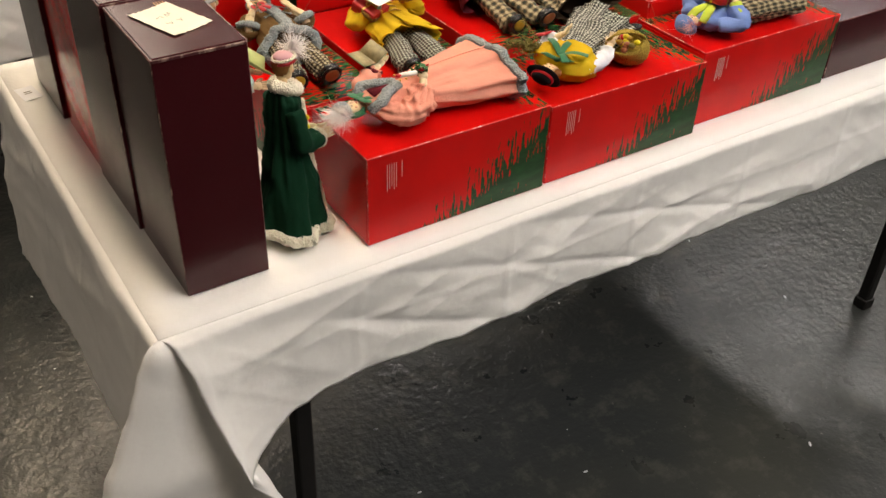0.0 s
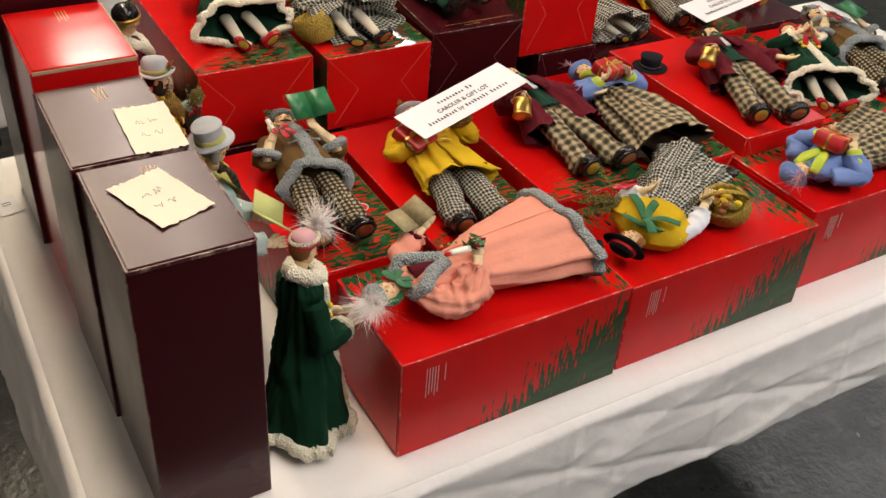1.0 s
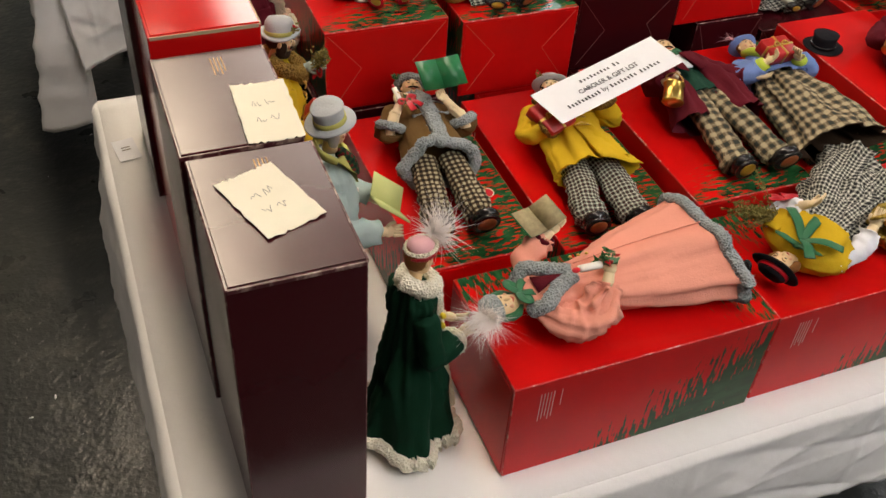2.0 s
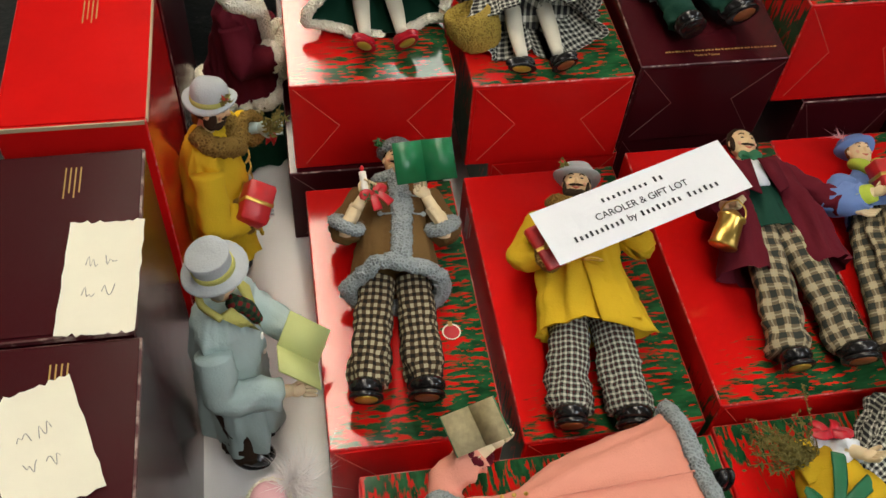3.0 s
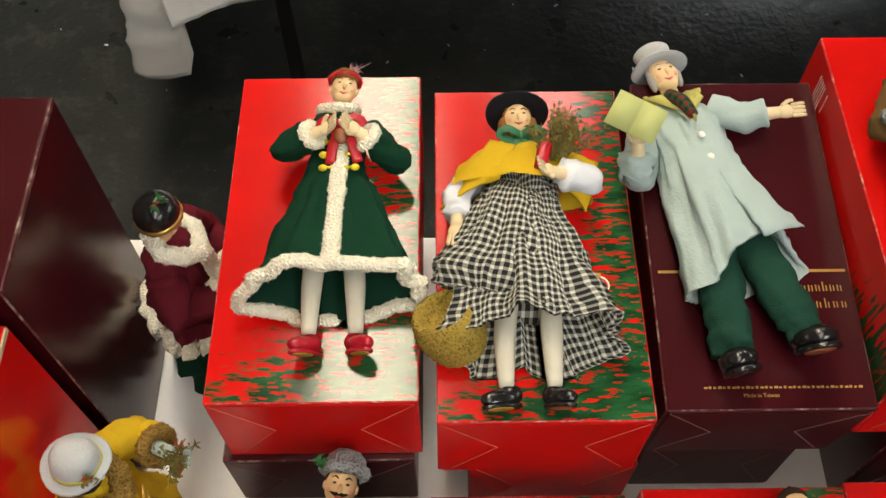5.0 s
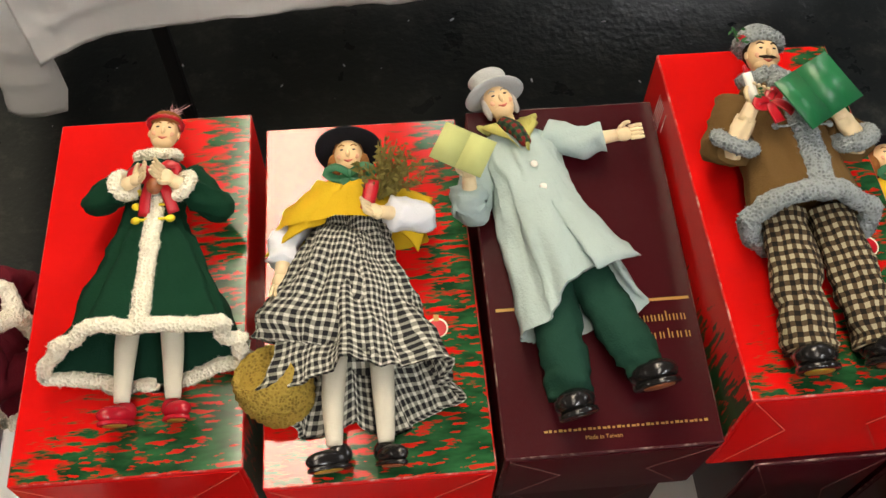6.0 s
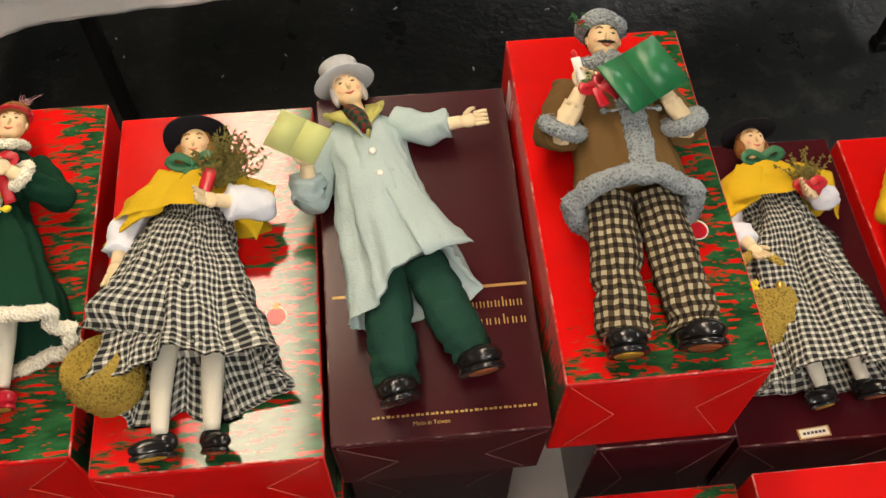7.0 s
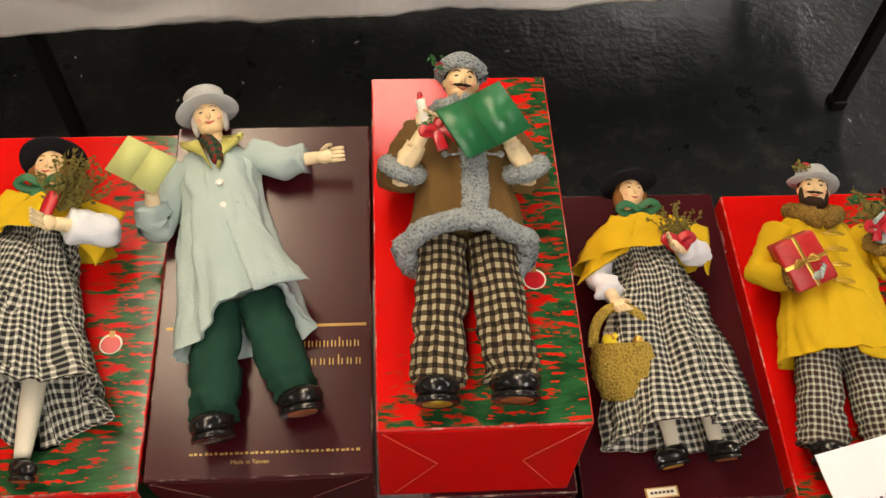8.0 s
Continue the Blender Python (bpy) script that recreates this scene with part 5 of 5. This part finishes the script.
def pink_coat_lady(m, label, seed):
    d = Doll(True, seed)
    z = 0.036
    d.robe([(0, 0.222, z, 0.012, 0.012), (0, 0.206, z, 0.03, 0.02), (0, 0.17, z, 0.028, 0.024), (0.0, 0.145, z, 0.032, 0.027), (0.005, 0.09, z, 0.051, 0.034), (0.01, 0.012, z + 0.004, 0.073, 0.04)], "pink", 0.03, 3, "green_dark", "fur_grey", 0.0075, crumple=0.0042)
    d.tube([(0.012, 0.165, z + 0.026), (0.014, 0.1, z + 0.036), (0.016, 0.02, z + 0.043)], [(0.0008, 0.0012)] * 3, "pink", 6, 10)
    for s in (-1, 1):
        d.leg((0, 0, 0), (s * 0.024, -0.008, 0.014), None, size=0.75)
        d.fur([(s * 0.004, 0.172, z + 0.026), (s * 0.012, 0.192, z + 0.025), (s * 0.027, 0.21, z + 0.018), (s * 0.02, 0.222, z + 0.002)], 0.0085, "fur_grey")
    d.slab([(-0.01, 0.212, z + 0.02), (0.0, 0.182, z + 0.027), (0.01, 0.212, z + 0.02)], 0.004, "wine")
    # raised arm with the song sheet, bent arm with the candle
    w = d.arm([(0.026, 0.206, z), (0.046, 0.2, z + 0.006), (0.06, 0.172, z + 0.018)], "pink", (0.0155, 0.015, 0.012), None, "hand", fold=0.1, grip=(0, 0.002, 0.004))
    d.fur([Vector((0.06, 0.172, z + 0.018)) + Vector((0.010 * math.cos(a), 0.008 * math.sin(a), 0.006 * math.sin(a))) for a in [i * math.pi / 5 for i in range(10)]], 0.003, "wine", True)
    d.book(w + Vector((0.01, 0.014, 0.01)), pose(0, 0, 0, -20, 18, 100), "book_green", "songpage", 0.026, 0.034, 32)
    d.tube([(-0.012, 0.21, z), (-0.03, 0.198, z - 0.004), (-0.039, 0.178, z - 0.006), (-0.037, 0.16, z + 0.006), (-0.026, 0.146, z + 0.026)], [0.015, 0.0185, 0.02, 0.0175, 0.012], "pink", 40, 36, 0.05, 3, crumple=0.0085, bunch=0.006)
    d.arm([(-0.05, 0.17, z), (-0.04, 0.156, z + 0.012), (-0.024, 0.146, z + 0.028)], "pink", (0.01, 0.01, 0.0095), None, "hand", grip=(0, 0, 0.005))
    d.tube([(-0.012, 0.15, z + 0.046), (-0.014, 0.174, z + 0.05)], [0.0042, 0.004], "wax", 10, 3)
    d.blob((-0.0145, 0.178, z + 0.05), (0.0032, 0.0042, 0.0032), "berry", None, 8, 6)
    d.sprig((-0.012, 0.146, z + 0.046), (0.1, -0.8, 0.5), 0.016, "leaf", 7, 8, 0.6, 0.0055, "berry")
    for s in (-1, 1):
        for y in (0.164, 0.155, 0.146):
            d.blob((s * 0.008 + 0.012, y, z + 0.0275), (0.0018, 0.0018, 0.0016), "gold", None, 8, 6)
    mh = pose(-0.006, 0.246, z + 0.004, 4, -8, 6)
    d.head(mh, "green_ribbon", 1.02)
    d.fur([mh @ Vector((0.0145 * math.cos(a), 0.0145 * math.sin(a) - 0.002, -0.001)) for a in [i * math.pi / 8 for i in range(16)]], 0.0048, "green_ribbon", True)
    d.bow(mh @ Vector((0.004, -0.017, 0.012)), pose(0, 0, 0, 0, 0, 20), "green_ribbon", 0.9, 0.02)
    d.lathe([(0.015, 0.006), (0.0165, 0.012), (0.013, 0.02), (0.002, 0.022)], "fur_grey", mh, 20)
    d.plume(mh @ Vector((-0.01, 0.022, 0.006)), 0.025, "feather", 1100, (-0.35, 0.4, 0.1))
    d.finish(m, label)


def wine_coat_lady(m, label, seed):
    d = Doll(False, seed)
    d.robe([(0, 0.14, 0, 0.024, 0.022), (0, 0.08, 0, 0.036, 0.034), (0, 0.003, 0, 0.05, 0.046)], "green", 0.1, 6, "green_dark")
    d.robe([(0, 0.216, 0, 0.011, 0.011), (0, 0.202, 0, 0.03, 0.021), (0, 0.16, 0, 0.031, 0.026), (0, 0.1, 0, 0.048, 0.042)], "wine", 0.09, 4, "wine", "fur_white", 0.0085)
    for s in (-1, 1):
        d.arm([(s * 0.028, 0.196, 0), (s * 0.044, 0.158, 0.008), (s * 0.02, 0.15, 0.036)], "wine", (0.017, 0.0175, 0.0145), "fur_white", "hand", 0.007)
        d.fur([(0, 0.196, 0.026), (s * 0.015, 0.208, 0.018), (s * 0.018, 0.216, 0), (0, 0.219, -0.014)], 0.0085, "fur_white")
    d.fur([(0, 0.196, 0.027), (0, 0.15, 0.033), (0, 0.105, 0.044)], 0.008, "fur_white")
    d.blob((0, 0.154, 0.052), (0.026, 0.014, 0.014), "fur_white", None, 16, 10, 0.25, 200)
    mh = pose(0, 0.24, 0.002, 4)
    d.head(mh, "celery", 1.02)
    d.lathe([(0.016, 0.004), (0.0185, 0.006), (0.019, 0.012), (0.017, 0.019), (0.011, 0.025), (0.002, 0.0272)], "shoe", mh @ pose(0, 0, 0, -8), 24)
    d.lathe([(0.016, 0.0035), (0.0198, 0.005), (0.0198, 0.009), (0.0165, 0.01)], "gold", mh @ pose(0, 0, 0, -8), 24, 0, 0.02, 12)
    d.sprig(mh @ Vector((-0.002, 0.027, 0.0)), (-0.4, 0.5, 0.5), 0.014, "leaf", 4, 4, 0.8, 0.004, "berry")
    d.finish(m, label)


# back row
green_coat_girl(lie(0.068, 0.56, 0.96, 1), "doll in green coat with cream fleece trim, lying on red box", 1)
shawl_lady(lie(0.217, 0.52, 0.959, 0), "doll in black hat, mustard shawl and wide plaid skirt", 2, 0)
grey_coat_man(lie(0.394, 0.54, 0.974, 11), "doll in pale grey coat and top hat, one arm flung out", 3)
brown_coat_man(lie(0.5405, 0.524, 1.026, -1), "moustached doll in fleece-trimmed brown coat, holding a green book", 4)
shawl_lady(lie(0.731, 0.548, 0.87, 5), "doll in mustard shawl and plaid skirt carrying a straw basket", 5, 1)
yellow_coat_man(lie(0.854, 0.525, 0.88, -5), "bearded doll in mustard coat with red parcel, on red box", 6)
green_coat_girl(lie(1.04, 0.57, 0.875, -6), "doll in green coat and red shoes, lying on a maroon box", 7)
# middle row
brown_coat_man(lie(0.037, 0.218, 0.86, -7), "moustached doll in brown coat raising a green book, gingham trousers", 8, (40, 0, 10), (0.026, 0.218, 0.1))
yellow_coat_man(lie(0.203, 0.172, 0.86, -8), "bearded doll in mustard coat and check trousers under a paper card", 9)
wine_coat_man(lie(0.405, 0.194, 0.88, -2), "doll in wine coat and tartan trousers with a brass lantern", 10)
blue_jacket_lady(lie(0.523, 0.19, 0.876, -4), "doll in blue jacket and tartan skirt, beside a red parcel", 11)
wine_coat_man(lie(0.69, 0.178, 0.9, -20), "second doll in wine frock coat and tartan trousers, lying askew", 12)
green_coat_girl(lie(0.845, 0.2, 0.88, -28), "doll in green coat lying askew with legs and red shoes showing", 13)
brown_coat_man(lie(1.0, 0.2, 0.875, -16), "doll in brown coat and gingham trousers, lying askew", 14)
# front row
pink_coat_lady(lie(0.264, 0.082, 0.874, 90), "doll in salmon coat with grey fleece hem and white plume", 15)
shawl_lady(lie(0.545, 0.15, 0.867, 115), "doll in mustard shawl with green bow, plaid skirt swung aside", 16, 2)
blue_jacket_lady(lie(0.87, 0.1, 0.87, 95), "doll in blue jacket and lime collar hugging a red parcel", 17)
# standing between the boxes
green_coat_girl(stand(-0.07, 0.085, T, 96), "standing doll in green coat with cream fleece hem and feathered cap", 18, False)
grey_coat_man(stand(-0.096, 0.268, T, 78), "standing doll in pale blue-grey coat and top hat with songbook", 19, False)
yellow_coat_man(stand(-0.106, 0.454, T, 84), "standing doll in mustard coat and grey hat holding red parcel", 20, False)
wine_coat_lady(stand(-0.078, 0.67, T, 84), "standing doll in wine jacket with white fleece over green skirt", 21)


# ---- loose things ----
def loose_hat():
    d = Doll(True, 40)
    d.top_hat(pose(0, 0, 0, 90), "black", "shoe", 0.0165, 0.026, 0.027)
    d.sprig((0.016, 0.004, 0.008), (0.4, 0, 1), 0.01, "leaf", 4, 5, 0.7, 0.003)
    bmesh.ops.recalc_face_normals(d.bm, faces=d.bm.faces[:])
    ob = new("doll_hat", mesh_of(d.bm, "doll_hat", [M[x] for x in d.mats]))
    ob.matrix_world = pose(0.652, 0.405, 0.9005, 0, 0, 15)
    tagged(ob, "small black felt top hat lying loose on a red box", "hat")


loose_hat()


def lettering(words, size, m, material, parent):
    curve = bpy.data.curves.new("letters", "FONT")
    curve.body, curve.size, curve.align_x, curve.align_y, curve.extrude = words, size, "CENTER", "CENTER", 0.0001
    temp = new("letters", curve)
    bpy.context.view_layer.update()
    me = bpy.data.meshes.new_from_object(temp)
    bpy.data.objects.remove(temp)
    me.materials.clear()
    me.materials.append(M[material])
    ob = new("lettering", me)
    ob.parent, ob.matrix_local = parent, m
    return ob


def bar(parent, x0, x1, y0, y1, material, z=0.0, name="print_bar", thick=0.0003):
    return part(name, block((x0, y0, z), (x1, y1, z + thick)), M[material], parent)


def paper(name, m, w, h, mat, label, curl=0.0, ragged=0.0, seed=0):
    ob = tagged(empty(name, m), label, "paper")
    bm = bmesh.new()
    nx, ny = 18, 10
    rows = []
    for j in range(ny + 1):
        row = []
        for i in range(nx + 1):
            x, y = (i / nx - 0.5) * w, (j / ny - 0.5) * h
            if j in (0, ny):
                y += ragged * noise.noise((i * 0.9, seed, j)) * (1 if j else -1)
            if i in (0, nx):
                x += ragged * noise.noise((seed, j * 1.1, i)) * 0.5
            row.append(bm.verts.new((x, y, curl * (x / w * 2) ** 2 + 0.0004 * noise.noise((x * 40, y * 40, seed)))))
        rows.append(row)
    for j in range(ny):
        for i in range(nx):
            bm.faces.new((rows[j][i], rows[j][i + 1], rows[j + 1][i + 1], rows[j + 1][i]))
    geo = bmesh.ops.extrude_face_region(bm, geom=bm.faces[:])
    for v in geo["geom"]:
        if isinstance(v, bmesh.types.BMVert):
            v.co.z -= 0.0004
    bmesh.ops.recalc_face_normals(bm, faces=bm.faces[:])
    part("sheet", bm, M[mat], ob, smooth=False)
    return ob


def frame3(a, b, c):
    """A pose with its middle between a, b and c's far corner: a to b is its lower edge, a to c its side."""
    a, b, c = Vector(a), Vector(b), Vector(c)
    x = (b - a).normalized()
    z = x.cross(c - a).normalized()
    y = z.cross(x)
    mid = a + (b - a) / 2 + (c - a) / 2
    return Matrix(((x.x, y.x, z.x, mid.x), (x.y, y.y, z.y, mid.y), (x.z, y.z, z.z, mid.z), (0, 0, 0, 1)))


def lot_card(m, w, h):
    ob = paper("lot_card", m, w, h, "paper", "white printed card lying across two dolls", 0.001)
    k = w / 0.2
    z = 0.0012
    def word(x0, x1, y, tall):
        n = round((x1 - x0) / 0.0054)
        for i in range(n):
            a = x0 + (x1 - x0) * i / n
            bar(ob, a * k, (a + 0.0021) * k, (y + 0.0004) * k, (y + tall * (0.9 if i % 3 else 1.15)) * k, "ink", z)

    word(-0.034, 0.016, 0.0115, 0.0042)
    word(0.021, 0.033, 0.0115, 0.0055)
    lettering("CAROLER & GIFT LOT", 0.0098 * k, Matrix.Translation((0, 0.0, z)), "ink", ob)
    for x0, x1 in ((-0.076, -0.024), (-0.008, 0.036), (0.041, 0.076)):
        word(x0, x1, -0.0155, 0.0052)
    lettering("by", 0.0098 * k, Matrix.Translation((-0.0175 * k, -0.012 * k, z)), "ink", ob)


lot_card(frame3((0.189, 0.299, 0.930), (0.381, 0.354, 0.949), (0.174, 0.356, 0.937)), 0.2, 0.058)
lot_card(frame3((0.816, 0.461, 0.926), (1.01, 0.507, 0.928), (0.802, 0.519, 0.935)), 0.2, 0.06)


def note(m, w, h, label, seed):
    ob = paper("note", m, w, h, "note", label, 0.0014, 0.003, seed)
    rnd = random.Random(seed)
    for row in range(2):
        x = -w * 0.22
        while x < w * 0.22:
            d = Doll(False, seed)
            pts = []
            for i in range(6):
                pts.append((x + i * 0.0016, h * (0.12 - row * 0.26) + rnd.uniform(-0.005, 0.005), 0.0012))
            d.tube(pts, [0.00028] * 6, "pencil", 4, 14)
            me = mesh_of(d.bm, "pen_stroke", [M["pencil"]])
            s = new("pen_stroke", me)
            s.parent = ob
            x += 0.0125


note(pose(-0.188, 0.111, 1.0572, 0, 0, 19), 0.054, 0.082, "torn cream note with pencil scrawl, lying on a carton", 3)
note(pose(-0.161, 0.233, 1.0582, 0, 0, -2), 0.05, 0.094, "cream paper note with pencil scrawl, lying on a carton", 8)
tag = paper("paper_tag", pose(-0.277, 0.66, 0.7405, 0, 0, 8), 0.03, 0.05, "paper", "small white paper tag lying on the tablecloth", 0.0004)
bar(tag, -0.006, 0.006, 0.004, 0.006, "pencil", 0.0006)
bar(tag, -0.006, 0.006, -0.002, 0.0, "pencil", 0.0006)

# gold print on the maroon box under the grey-coated doll
W, L, H = 0.1575, 0.294, 0.114
bar(maroon_back, 0.006, W - 0.004, 0.112, 0.1142, "gold_ink", H)
for x0, x1, y in ((0.105, 0.15, 0.0955), (0.1, 0.152, 0.0815)):
    for i in range(8):
        a = x0 + (x1 - x0) * i / 8
        tall = 0.0078 if i in (0, 5) else 0.0052
        bar(maroon_back, a, a + 0.0009, y, y + tall, "gold_ink", H)
        bar(maroon_back, a + 0.0026, a + 0.0034, y, y + 0.0048, "gold_ink", H)
for i in range(34):
    a = 0.03 + i * 0.0035
    bar(maroon_back, a, a + 0.0019 + 0.0008 * (i % 3 == 0), 0.017, 0.0184 + 0.0004 * (i % 2), "gold_ink", H)
lettering("Made in Taiwan", 0.0042, Matrix.Translation((0.072, 0.0115, H + 0.0002)), "gold_ink", maroon_back)


# a small gilt label on the low maroon box
label = tagged(empty("box_label", pose(0.701, 0.5165, 0.8702, 0, 0, 4)), "small gilt label stuck to the maroon box", "label")
bar(label, -0.0135, 0.0135, -0.0045, 0.0045, "gold_ink", 0, "sticker")
bar(label, -0.012, 0.012, -0.0035, 0.0035, "note", 0.0003, "field")
for i in range(6):
    bar(label, -0.0095 + i * 0.0033, -0.0072 + i * 0.0033, -0.001, 0.001, "ink", 0.0006)

# white crumbs and grit scattered on the floor
def grit():
    rnd = random.Random(5)
    bm = bmesh.new()
    for _ in range(260):
        x, y = rnd.uniform(-1.6, 3.2), rnd.uniform(-1.6, 2.0)
        s = rnd.uniform(0.0012, 0.0042)
        bmesh.ops.create_icosphere(bm, subdivisions=1, radius=s, matrix=Matrix.Translation((x, y, s * 0.4)) @ pose(0, 0, 0, 0, 0, rnd.uniform(0, 180)) @ Matrix.Diagonal((1.8, 0.7, 0.5, 1)))
    tagged(part("floor_grit", bm, M["paper"]), "pale grit and paper crumbs scattered over the concrete", "grit", kind="stuff")


grit()
